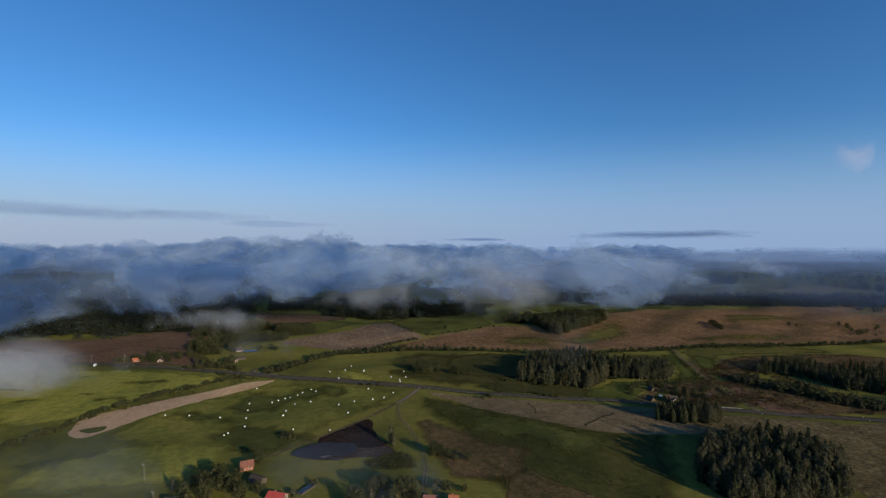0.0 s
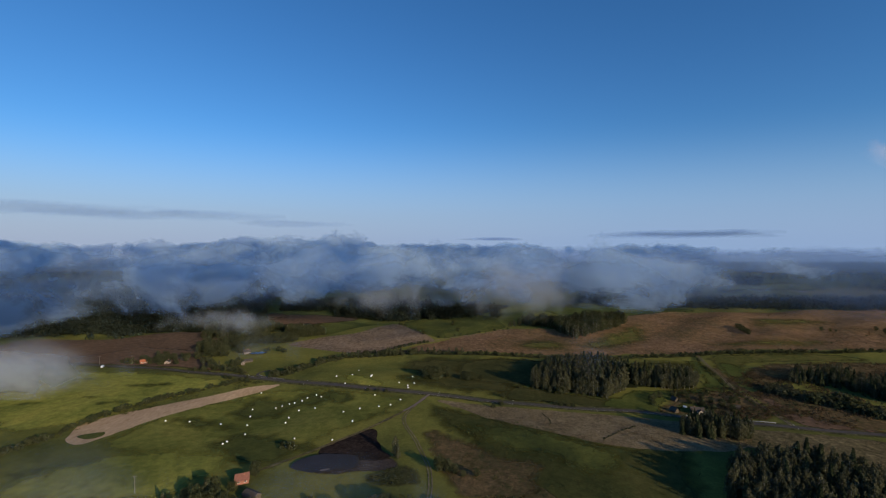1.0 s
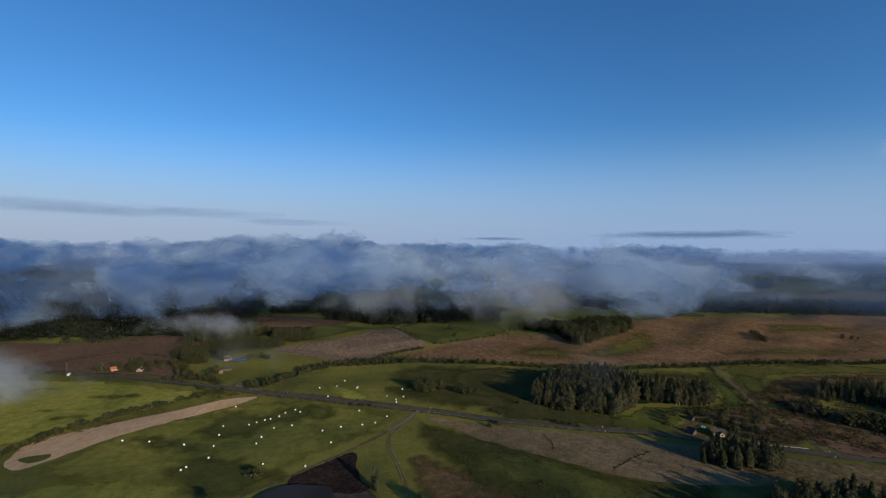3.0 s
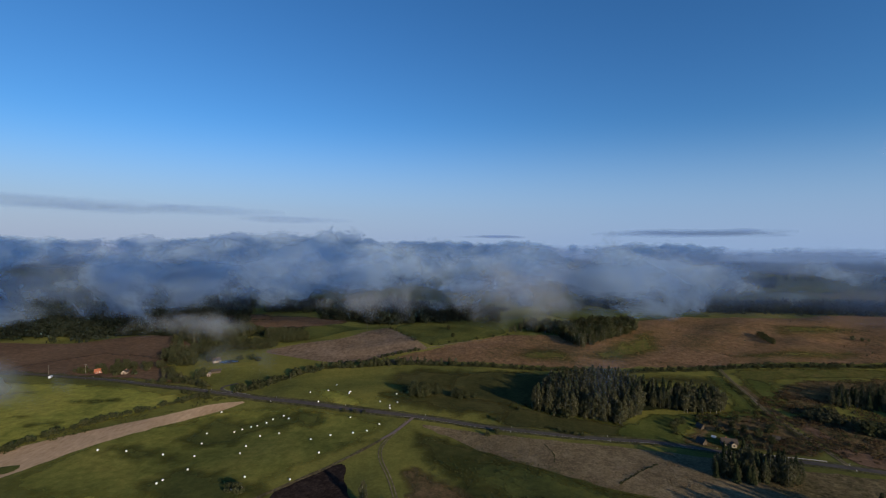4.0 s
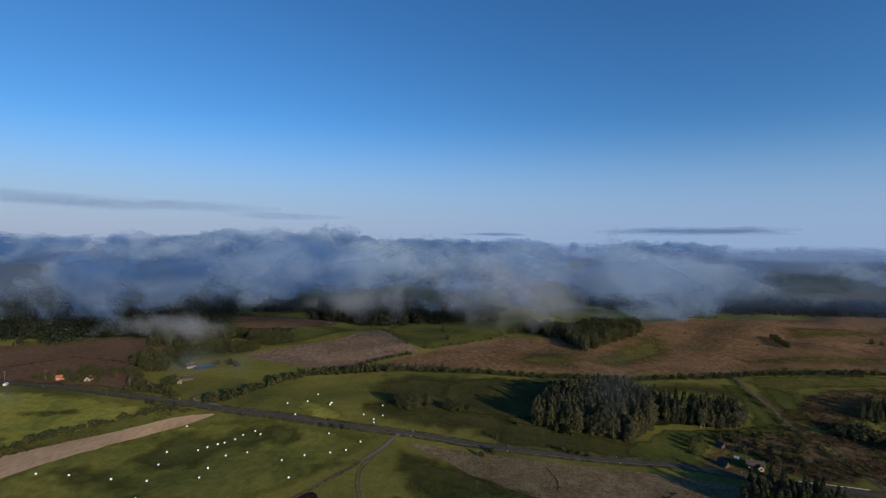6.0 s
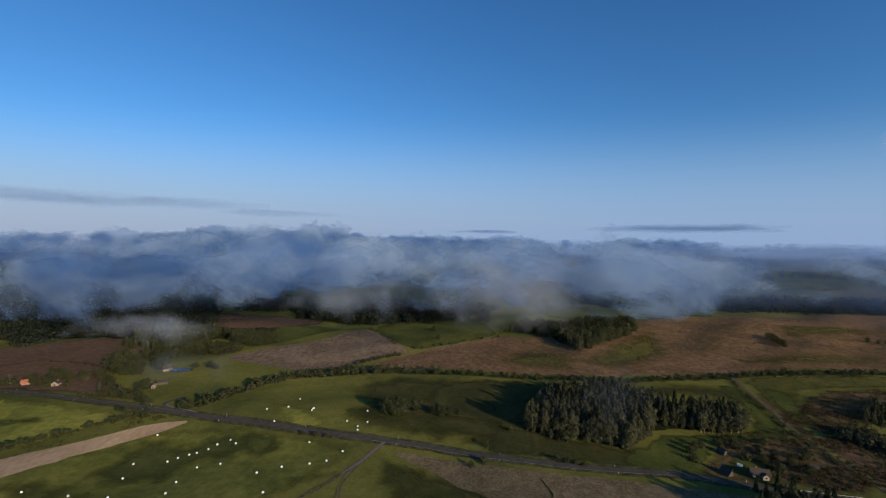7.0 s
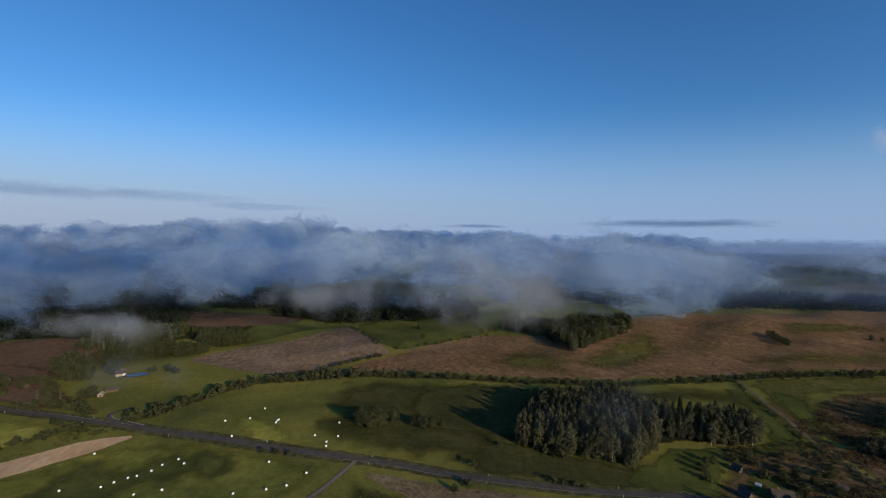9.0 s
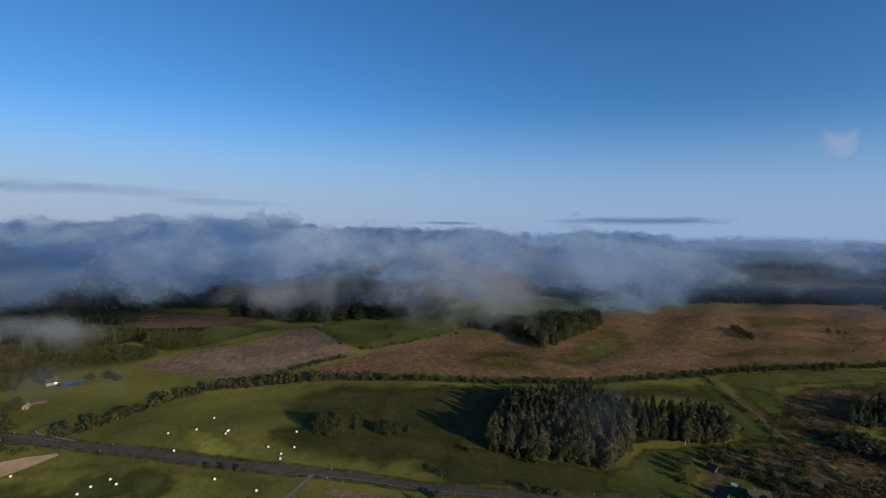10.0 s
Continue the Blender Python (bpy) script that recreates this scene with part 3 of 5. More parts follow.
field("mud_flat", MUD, MAT["wet_mud"], "brown wet mud beside a pond", "mud", lift=0.16, ragged=1.2, step=3, grid=3.0, feather=3)
field("reed_bed", [(-44.2, 241.3), (-32.1, 250.1), (-23.1, 251.7), (-14, 242.3), (-16, 230.5), (-38.2, 232)], MAT["dull"], "dark reedy patch beside the pond", "reeds", lift=0.2, ragged=1.5, step=3, grid=3.0, feather=6)
field("water", POND, MAT["water"], "still dark grey pond water", "pond", ragged=0.7, step=3, flat=ground_z(-67.8, 253.9) + 1.3)
field("water", [(-217, 472.2), (-206.1, 478.6), (-197.9, 474.2), (-208.9, 467.1)], MAT["clear_water"], "small blue garden pond", "pond", ragged=0.5, step=3, flat=ground_z(-207, 472.3) + 0.9)
field("mud_spit", [(-69.2, 245.2), (-65.7, 247.5), (-63.6, 247.4), (-66.7, 244.5)], MAT["mud"], "pale mud spit at the pond edge", "mud", lift=1.8, ragged=0.4, step=2)

# roads and tracks
strip("road_verge", ROAD, 9.5, MAT["verge"], "brownish grass verge along the road", "verge", 0.24, ragged=0.25)
strip("road", ROAD, 4.2, MAT["asphalt"], "two lane grey asphalt country road", "road", 0.36)
for side, run in ((-1.95, ROAD[10:17]), (1.95, ROAD[3:8])):
    strip("edge_line", run, 0.10, MAT["line"], "worn white edge line on asphalt", "road line", 0.40, side)
strip("side_road", [(-147, 393.8), (-163.6, 399), (-172.5, 401.2), (-176.9, 405.9), (-176.3, 411.7), (-170.1, 419.3)], 2.6, MAT["asphalt"], "narrow grey side road", "road", 0.32)
strip("edge_line", [(-148.9, 396), (-163.6, 400.4), (-171.5, 402.6), (-175.4, 405.9)], 0.3, MAT["line"], "worn white edge line on asphalt", "road line", 0.42)
for side in (-0.8, 0.8):
    strip("dirt_track", WHEELS, 0.55, MAT["dirt"], "worn wheel rut of a dirt track", "track", 0.24, side, 0.3)
    strip("dirt_track", TRACK, 0.9, MAT["dirt"], "worn wheel rut of a dirt track", "track", 0.3, side, 0.3)
strip("gravel_mouth", [(-18.6, 357), (-21.1, 350.6), (-28.7, 334.8), (-34.4, 326.4)], 2.1, MAT["mud"], "pinkish gravel mouth of a field track", "track", 0.33, ragged=0.3)
strip("grass_path", PATH, 2.4, MAT["rough"], "pale trodden path in grass", "track", 0.26, ragged=0.5)
strip("dirt_track", [(-85, 646), (-58, 604), (-29, 557), (-22, 552), (10, 578), (50, 606)], 2.0, MAT["dirt"], "pale dirt track along the ploughed field", "track", 0.3)
strip("ditch_line", [(91.4, 282), (100.5, 290.5), (107.7, 297.1), (120.1, 306.3)], 0.55, MAT["dull"], "dark weedy ditch across the reed field", "ditch", 0.3, ragged=0.9)
strip("ditch_line", [(63.7, 301.4), (65.7, 312.6), (62.8, 324.8)], 0.6, MAT["dull"], "dark weedy ditch across the reed field", "ditch", 0.3, ragged=0.9)
strip("dirt_bank", [(246, 440.1), (236.2, 392.3), (233.9, 362.9), (230.6, 332.3), (232.6, 312.9)], 5.0, MAT["russet"], "rough russet bank along a dirt track", "bank", 0.22, ragged=0.8)
strip("stream_bank", STREAM, 7.0, MAT["dull"], "dark weedy bank of a ditch", "ditch", 0.2, ragged=0.8)


# ---- trees ----
def quads(centres, size, rng, normals):
    """Small leaf sprays at the given centres, facing roughly along the normals."""
    n = len(centres)
    f = normals + rng.normal(size=(n, 3)) * 0.55
    f /= np.linalg.norm(f, axis=1)[:, None]
    a = np.cross(f, rng.normal(size=(n, 3)))
    a /= np.linalg.norm(a, axis=1)[:, None]
    b = np.cross(f, a)
    s = (size * rng.uniform(0.6, 1.25, n))[:, None]
    v = np.stack((centres - a * s, centres - b * s * 0.7, centres + a * s, centres + b * s * 0.7), 1).reshape(-1, 3)
    return v, np.arange(4 * n).reshape(-1, 4)


def crown_points(kind, tall, rng, sprays):
    """Where a crown's sprays sit, and which way each faces."""
    up = np.array((0, 0, 0.35))
    if kind == "spruce":
        u = rng.uniform(0, 1, sprays) ** 1.35
        r = 0.18 * tall * (1 - u) ** 0.85 * rng.uniform(0.6, 1.05, sprays) * (0.82 + 0.18 * np.sin(u * 46)) + 0.1
        th = rng.uniform(0, 2 * np.pi, sprays)
        p = np.stack((r * np.cos(th), r * np.sin(th), tall * (0.04 + 0.96 * u) - 0.12 * r), 1)
        return p, np.stack((np.cos(th), np.sin(th), np.full(sprays, 0.5)), 1)
    low, wide, lobes = {"birch": (0.05, 0.150, 20), "oak": (0.06, 0.40, 22), "shrub": (0.02, 0.55, 9), "young": (0.05, 0.24, 9), "bare": (0.20, 0.17, 14)}[kind]
    out, face = [], []
    for k in range(lobes):
        u = (k + rng.uniform(0.1, 0.9)) / lobes
        reach = wide * tall * max(0.16, (1 - u ** 4) * min(1.0, 0.62 + 1.5 * u)) if kind in ("birch", "young") else wide * tall * max(0.3, math.sin(math.pi * min(1, (0.14 + 0.68 * u) if kind == "oak" else (0.24 + 0.56 * u))))
        th = k * 2.4 + rng.uniform(-0.5, 0.5)
        off = reach * rng.uniform(0.25, 0.8)
        c = np.array((off * math.cos(th), off * math.sin(th), tall * (low + (0.90 - low) * u)))
        n = sprays // lobes
        d = rng.normal(size=(n, 3))
        d[:, :2] += 0.6 * np.array((math.cos(th), math.sin(th)))
        d /= np.linalg.norm(d, axis=1)[:, None]
        rad = reach * rng.uniform(0.5, 0.75) * rng.uniform(0.75, 1.08, n)[:, None]
        p = c + d * rad * np.array((1, 1, 1.25 if kind == "birch" else 0.8))
        p[:, 2] = np.clip(p[:, 2], 0.03 * tall, tall * 1.02)
        out.append(p)
        face.append(d + up)
    return np.concatenate(out), np.concatenate(face)


def trunk_mesh(tall, radius, top, limbs, rng):
    verts, faces = [], []

    def tube(path, radii, sides=6):
        base = len(verts)
        for p, r in zip(path, radii):
            for s in range(sides):
                a = 2 * math.pi * s / sides
                verts.append((p[0] + r * math.cos(a), p[1] + r * math.sin(a), p[2]))
        for i in range(len(path) - 1):
            for s in range(sides):
                q = base + i * sides
                faces.append((q + s, q + (s + 1) % sides, q + sides + (s + 1) % sides, q + sides + s))

    hs = np.linspace(-0.4, top * tall, 5)
    bend = rng.normal(size=2) * 0.012 * tall
    tube([(bend[0] * (h / tall) ** 2, bend[1] * (h / tall) ** 2, h) for h in hs], [radius * (1 - 0.8 * max(h, 0) / (top * tall)) for h in hs])
    for k in range(limbs):
        h, a = tall * rng.uniform(0.3, 0.75) * top, k * 2.4
        ln = tall * 0.14
        tube([(0, 0, h), (ln * 0.5 * math.cos(a), ln * 0.5 * math.sin(a), h + ln * 0.4), (ln * math.cos(a), ln * math.sin(a), h + ln)], [radius * 0.4, radius * 0.25, radius * 0.1], 4)
    return verts, faces


TREES = {}


def make_trees():
    """Prototype meshes: several crowns of each kind."""
    rng = np.random.default_rng(7)
    for kind, tall, count, sprays, size, leaf, bark in (("birch", 18, 8, 1500, 0.38, "leaf", "birch"), ("bare", 16, 3, 700, 0.48, "leaf", "birch"), ("spruce", 17, 4, 860, 0.66, "needle", "bark"), ("oak", 10, 5, 1200, 0.40, "shrub", "bark"), ("young", 7, 4, 380, 0.45, "leaf", "bark"), ("shrub", 3.2, 6, 220, 0.38, "shrub", "bark")):
        TREES[kind] = []
        for _ in range(count):
            spots, way = crown_points(kind, tall, rng, sprays)
            v, f = quads(spots, size, rng, way)
            crown = mesh_of("crown", v, f, MAT[leaf])
            trunk = mesh_of("trunk", *trunk_mesh(tall, tall * (0.011 if kind in ("birch", "bare") else 0.014), 0.9 if kind in ("birch", "spruce", "bare") else 0.6, 0 if kind == "spruce" else 4, rng), MAT[bark], True)
            v, f = quads(spots[::2], size * 1.35, rng, way[::2])
            thin = mesh_of("crown_far", v, f, MAT[leaf])
            TREES[kind].append((trunk, crown, tall, thin))


make_trees()
tree_rng = random.Random(11)
LABELS = {
    "bare": ("tree", "tall birch with bare white trunk and high crown"),
    "birch": ("tree", "tall slender birch with dense dark green leaves"),
    "spruce": ("tree", "dark narrow spruce with drooping needled branches"),
    "oak": ("tree", "broad round leafy tree standing in grass"),
    "young": ("tree", "young slim tree with thin green crown"),
    "shrub": ("bush", "low dense green bush growing on rough grass"),
}


HEAPS = {}
planted = {"tree": 0, "bush": 0}


def plant(kind, x, y, tall, group="", label="", heap=""):
    """A tree or bush of its own, or one more in the heap of a wood."""
    trunk, crown, own, thin = tree_rng.choice(TREES[kind])
    category, text = LABELS[kind]
    if heap:
        HEAPS.setdefault(heap, []).append((kind, trunk, crown if heap in ("main_wood", "roadside_wood") and (y < 396) else thin, x, y, tall / own, tree_rng.uniform(0, 6.28)))
        return
    planted[category] += 1
    root = new(category)
    s = tall / own
    w = s * tree_rng.uniform(0.9, 1.15)
    root.matrix_basis = pose(x, y, ground_z(x, y) + 0.05, 0, 0, tree_rng.uniform(0, 360)) @ Matrix.Diagonal((w, w, s, 1))
    for name, me in (("trunk", trunk), ("crown", crown)):
        new(name, me).parent = root
    tagged(root, label or text, category, group)


def wood(poly, spacing, kinds, tall, group, spread=0.25, near=0.0, heap=""):
    """Fill an outline with trees on a jittered grid; those before the line y = near stand singly."""
    xs, ys = [q[0] for q in poly], [q[1] for q in poly]
    y = min(ys)
    while y < max(ys):
        x = min(xs)
        while x < max(xs):
            px, py = x + tree_rng.uniform(-0.45, 0.45) * spacing, y + tree_rng.uniform(-0.45, 0.45) * spacing
            if inside(poly, px, py):
                kind = tree_rng.choice(kinds)
                plant(kind, px, py, tall * tree_rng.uniform(1 - spread, 1 + spread), group, "", "" if py < near else heap)
            x += spacing
        y += spacing


def row(points, spacing, kinds, low, high, group, scatter=1.5, keep=1.0, heap=""):
    for q in dense(points, spacing, False):
        if tree_rng.random() < keep:
            plant(tree_rng.choice(kinds), q[0] + tree_rng.uniform(-1, 1) * scatter, q[1] + tree_rng.uniform(-1, 1) * scatter, tree_rng.uniform(low, high), group, "", heap)


FOREST = [(65.8, 379.1), (82.8, 370), (103, 366.1), (118.7, 359.1), (132.2, 369.4), (141.1, 381), (148.3, 400.7), (146, 423.9), (121.1, 430.4), (84, 423.8)]
wood(FOREST, 3.3, ["birch", "birch", "birch", "birch", "spruce"], 16, "trees of the main wood", 0.22, 384, "main_wood")
row([(171.6, 382.5), (191.9, 380.2), (203.2, 388.3)], 3.6, ["bare", "bare", "birch"], 11, 14, "birches at the edge of the wood", 1.2)
row([(141.2, 380.1), (143.9, 386.4)], 3.0, ["bare"], 13, 15, "birches at the edge of the wood", 1.0)
row([(65.8, 378.1), (83.8, 368), (103, 365.1), (118.7, 357.2)], 5.0, ["young", "shrub"], 2.5, 6, "undergrowth of the main wood", 1.5)
wood([(138.3, 398.8), (150.7, 391.8), (170, 412), (146, 425.9)], 4.2, ["birch", "birch", "spruce"], 13.5, "", 0.2, 0, "main_wood")
wood([(150.7, 391.8), (160.3, 384.2), (191.8, 381.5), (204, 391.9), (200.3, 408.6), (168, 411.9)], 4.0, ["birch", "birch", "birch", "spruce"], 13, "trees of the main wood", 0.22, 384, "main_wood")
wood([(126.7, 219.6), (131.9, 197.9), (170, 194), (195.4, 207.4), (211.1, 231), (209.2, 249.1), (193.4, 258.1), (165.7, 257.5), (145.8, 247.6)], 3.9, ["birch", "birch", "birch", "birch", "spruce"], 14, "trees of the roadside wood", 0.28, 216, "roadside_wood")
wood([(141.5, 295.1), (150.5, 288.9), (176.2, 287.3), (187.3, 293.5), (187.8, 303.4), (161.6, 310.1)], 2.9, ["spruce", "birch", "birch"], 11.5, "trees by the road", 0.28, 400)
wood([(146, 555), (185, 590), (237, 644), (242, 672), (190, 668), (138, 642), (132, 600)], 5.0, ["birch", "birch", "birch", "oak"], 14, "", 0.2, 0, "heath_copse")
wood([(282.7, 395.6), (320.8, 388.5), (328.2, 358), (360, 345), (400, 390), (345, 404), (350, 425), (302.5, 420.7)], 4.8, ["birch", "birch", "spruce"], 11, "", 0.25, 0, "dark_wood")
wood([(245.7, 371.1), (262.4, 358.6), (275.6, 380.4), (256.7, 386.6)], 3.4, ["young"], 6.5, "", 0.15, 0, "young_plantation")
wood([(262.5, 355.6), (277.3, 338.3), (292, 316), (307.9, 305.9), (340, 300), (345, 310), (313.7, 315.7), (302, 330), (293.9, 351.9), (271.9, 367.9)], 3.8, ["young", "young", "shrub"], 6, "", 0.3, 0, "young_plantation")
wood([(70, 632), (96, 640), (128, 610), (140, 600), (150, 672), (104, 684)], 7.0, ["birch", "oak", "birch"], 11, "", 0.25, 0, "heath_copse")
wood([(335, 250), (420, 240), (430, 318), (345, 312)], 6.0, ["birch", "spruce"], 14, "", 0.2, 0, "dark_wood")
wood([(316.5, 360.3), (334, 350), (352, 338), (366, 346), (350, 366), (328.1, 369.9)], 5.0, ["birch", "spruce"], 12, "", 0.25, 0, "dark_wood")
row([(-253.2, 250.2), (-250.2, 264.3), (-246.1, 279.3), (-243.2, 299.4), (-237.3, 315.7), (-227.2, 333.8), (-213.6, 357.1), (-190.8, 380.5), (-178.7, 390.6)], 2.6, ["shrub"], 1.5, 4.4, "hedge bushes", 1.3)
row([(-200.3, 392.6), (-186.6, 389.3), (-176.9, 387.9)], 2.5, ["shrub"], 1.5, 3.5, "hedge bushes", 2.5)
row(STREAM[:6], 1.7, ["shrub", "shrub", "young"], 2.0, 6.5, "", 5.0, 1.0, "ditch_scrub")
row(STREAM[5:], 2.6, ["shrub"], 1.6, 4.4, "", 2.8, 1.0, "ditch_scrub")
row(STREAM[9:], 14, ["young"], 4, 7, "", 2.8, 0.6, "ditch_scrub")
row([(-60, 486), (-20, 486), (10, 485)], 4.0, ["young"], 5, 8.5, "", 2.0, 0.8, "ditch_scrub")
row([(-95, 484), (-75, 499), (-51, 521), (-32, 538)], 3.0, ["shrub"], 1.5, 3.6, "", 1.0, 1.0, "field_scrub")
row([(91.4, 282), (100.5, 290.5), (107.7, 297.1), (120.1, 306.3)], 0.9, ["shrub"], 0.3, 0.9, "", 0.7, 0.8, "field_scrub")
row([(63.7, 301.4), (65.7, 312.6), (62.8, 324.8)], 1.1, ["shrub"], 0.3, 0.6, "", 0.5, 0.8, "field_scrub")
row([(-80, 640), (-58, 604), (-40, 574)], 9, ["shrub"], 1.5, 3.6, "", 1.0, 0.8, "field_scrub")
row([(-20, 562), (0, 575), (40, 606), (72, 622)], 9, ["shrub"], 1.5, 3.6, "", 1.0, 1.0, "field_scrub")
row([(251, 489), (238, 437), (224.6, 376.8), (220.5, 343.8)], 1.8, ["shrub"], 0.8, 2.0, "", 0.9, 0.6, "track_scrub")
for x, y, tall in ((-22, 394, 11.5), (-17, 392, 12), (-13, 396, 10.5), (-5, 402, 9.5), (9, 398, 8), (13, 396, 8.5), (18, 398, 6.5), (24, 399, 4.5)):
    plant("oak", x, y, tall, "trees in the pasture", "broad dark leafy tree standing in open pasture")
for x, y, tall in ((39, 356.6, 3.5), (54.9, 376.4, 3), (75.8, 343.9, 3.2), (79.7, 341.8, 3), (84.7, 340.9, 2.6), (88.7, 340, 2.6), (-93.9, 271.5, 5), (-99.1, 272.9, 4), (30, 335.6, 3), (35.9, 339.5, 3.4), (-68, 365.2, 2.4), (-60, 363.9, 2.2), (-53, 362.1, 2.2)):
    plant("shrub", x, y, tall, "lone bushes in the pasture")
for x, y, tall in ((-31.2, 263.4, 13), (-29.1, 260.2, 9)):
    plant("birch", x, y, tall, "trees by the pond", "slim leafy tree at the pond edge")
for x, y, tall in ((-5, 247, 8), (-1, 245, 7), (3, 243, 5.5), (7, 240, 3.5), (14, 240, 4.5)):
    plant("oak", x, y, tall, "trees by the track")


# ---- bales ----
def bale_mesh():
    bm = bmesh.new()
    bmesh.ops.create_cone(bm, cap_ends=True, segments=18, radius1=0.68, radius2=0.68, depth=1.25, matrix=pose(0, 0, 0.66, 0, 90, 0))
    bmesh.ops.bevel(bm, geom=[e for e in bm.edges if not e.is_boundary and abs(e.calc_face_angle(0)) > 1], offset=0.14, segments=3, affect="EDGES")
    for v in bm.verts:
        v.co += noise.noise_vector(v.co * 2.2) * 0.03
        v.co.z = max(v.co.z, 0)
    me = bpy.data.meshes.new("bale")
    bm.to_mesh(me)
    bm.free()
    me.materials.append(MAT["wrap"])
    me.shade_smooth()
    return me


BALES_A = [(-193.6, 305.7), (-177.6, 306.9), (-156.5, 307.7), (-138.6, 277.2), (-137.7, 280.5), (-132.1, 292.1), (-138.7, 308.7), (-145.4, 326.7), (-150.4, 340.8), (-156.2, 368.5), (-134.2, 344.4), (-130.6, 347.7), (-126, 350.6), (-122.5, 351.8), (-117.6, 354.9), (-114.8, 358.9), (-113.7, 337), (-102.2, 338.9), (-108.8, 362.4), (-103.8, 358.6), (-115.6, 322.7), (-113.7, 311.8), (-97.2, 284.6)]
BALES_B = [(-93.9, 274.6), (-98.1, 272.8), (-73.1, 283.4), (-77.9, 327.9), (-67.2, 310.6), (-67.2, 332.8), (-53.6, 335), (-45.4, 337.3), (-39.3, 346.3), (-60.6, 356), (-102.2, 396.7), (-88.9, 399.2), (-86.8, 415.4), (-90.1, 379.3), (-71.2, 395.1), (-70.8, 396), (-71, 392.4), (-44.6, 378.1), (-36.8, 372.3), (-36, 368.4), (-35, 393.4), (-32.1, 378)]
wrapped = bale_mesh()
for x, y in BALES_A + BALES_B:
    ob = new("hay_bale", wrapped)
    ob.matrix_basis = pose(x, y, ground_z(x, y) + 0.1, 0, 0, tree_rng.uniform(0, 180)) @ Matrix.Scale(0.73, 4)
    tagged(ob, "round hay bale in white plastic wrap on mown grass", "hay bale", "wrapped bales on the meadow")


# ---- houses ----
def prism(w, l, h0, h1, over=0.0):
    """Walls with gables: w across, l along the ridge."""
    bm = bmesh.new()
    pts = [(-w / 2, 0), (w / 2, 0), (w / 2, h0), (0, h1), (-w / 2, h0)]
    a = [bm.verts.new((x, -l / 2, z)) for x, z in pts]
    b = [bm.verts.new((x, l / 2, z)) for x, z in pts]
    bm.faces.new(a)
    bm.faces.new(b[::-1])
    for i in range(5):
        j = (i + 1) % 5
        bm.faces.new((a[i], b[i], b[j], a[j]))
    bmesh.ops.recalc_face_normals(bm, faces=bm.faces)
    return bm


def roof_slope(w, l, h0, h1, side, over=0.45, thick=0.16):
    bm = bmesh.new()
    k = (h1 - h0) / (w / 2)
    prof = [(0, h1 + 0.03), (side * (w / 2 + over), h0 - k * over + 0.03), (side * (w / 2 + over), h0 - k * over + thick), (0, h1 + thick + 0.03)]
    a = [bm.verts.new((x, -l / 2 - over, z)) for x, z in prof]
    b = [bm.verts.new((x, l / 2 + over, z)) for x, z in prof]
    bm.faces.new(a)
    bm.faces.new(b[::-1])
    for i in range(4):
        j = (i + 1) % 4
        bm.faces.new((a[i], b[i], b[j], a[j]))
    bmesh.ops.recalc_face_normals(bm, faces=bm.faces)
    return bm


def house(x, y, turn, w, l, h0, h1, wall, roof, label, windows=3, chimney=True, category="house", porch=False):
    root = new(category.replace(" ", "_"))
    root.matrix_basis = pose(x, y, ground_z(x, y) + 0.1, 0, 0, turn)
    body = part("wall", prism(w, l, h0, h1), MAT[wall], root)
    for side in (-1, 1):
        part("roof", roof_slope(w, l, h0, h1, side), MAT[roof], root)
    if chimney:
        part("chimney", boxed(0.3, 0.95, l * 0.12, l * 0.12 + 0.65, h1 - 0.9, h1 + 0.55, 0.04), MAT["brick_wall"], root)
    for side in (-1, 1):
        for i in range(windows):
            u = (i + 0.5) / windows * l - l / 2
            x0 = side * w / 2
            frame_ = part("window", boxed(x0 - 0.04, x0 + 0.06, u - 0.55, u + 0.55, h0 * 0.35, h0 * 0.82), MAT["white"], root)
            part("pane", boxed(x0 - 0.03, x0 + side * 0.075, u - 0.43, u + 0.43, h0 * 0.35 + 0.12, h0 * 0.82 - 0.12), MAT["pane"], frame_)
    for end in (-1, 1):
        y0 = end * l / 2
        if windows:
            frame_ = part("window", boxed(-0.5, 0.5, y0 - 0.06, y0 + 0.06, h0 + 0.1, min(h1 - 0.7, h0 + 1.3)), MAT["white"], root)
            part("pane", boxed(-0.38, 0.38, y0 - 0.075, y0 + 0.075, h0 + 0.2, min(h1 - 0.8, h0 + 1.2)), MAT["pane"], frame_)
    if porch:
        turned = pose(-w / 2 - 0.7, -l * 0.22, 0, 0, 0, 90)
        bm = prism(2.6, 1.6, 1.9, 3.1)
        bmesh.ops.transform(bm, matrix=turned, verts=bm.verts)
        annex = part("porch", bm, MAT["cream"], root, "pale plastered gabled porch")
        for side in (-1, 1):
            bm = roof_slope(2.6, 1.6, 1.9, 3.1, side, 0.25, 0.12)
            bmesh.ops.transform(bm, matrix=turned, verts=bm.verts)
            part("porch_roof", bm, MAT[roof], annex)
        part("porch_window", boxed(-w / 2 - 1.54, -w / 2 - 1.46, -l * 0.22 - 0.45, -l * 0.22 + 0.45, 0.8, 1.6), MAT["pane"], annex)
    door = part("door", boxed(-0.5, 0.5, -l / 2 - 0.07, -l / 2 + 0.05, 0, min(2.05, h0 - 0.1)), MAT["board"], root)
    tagged(root, label, category)


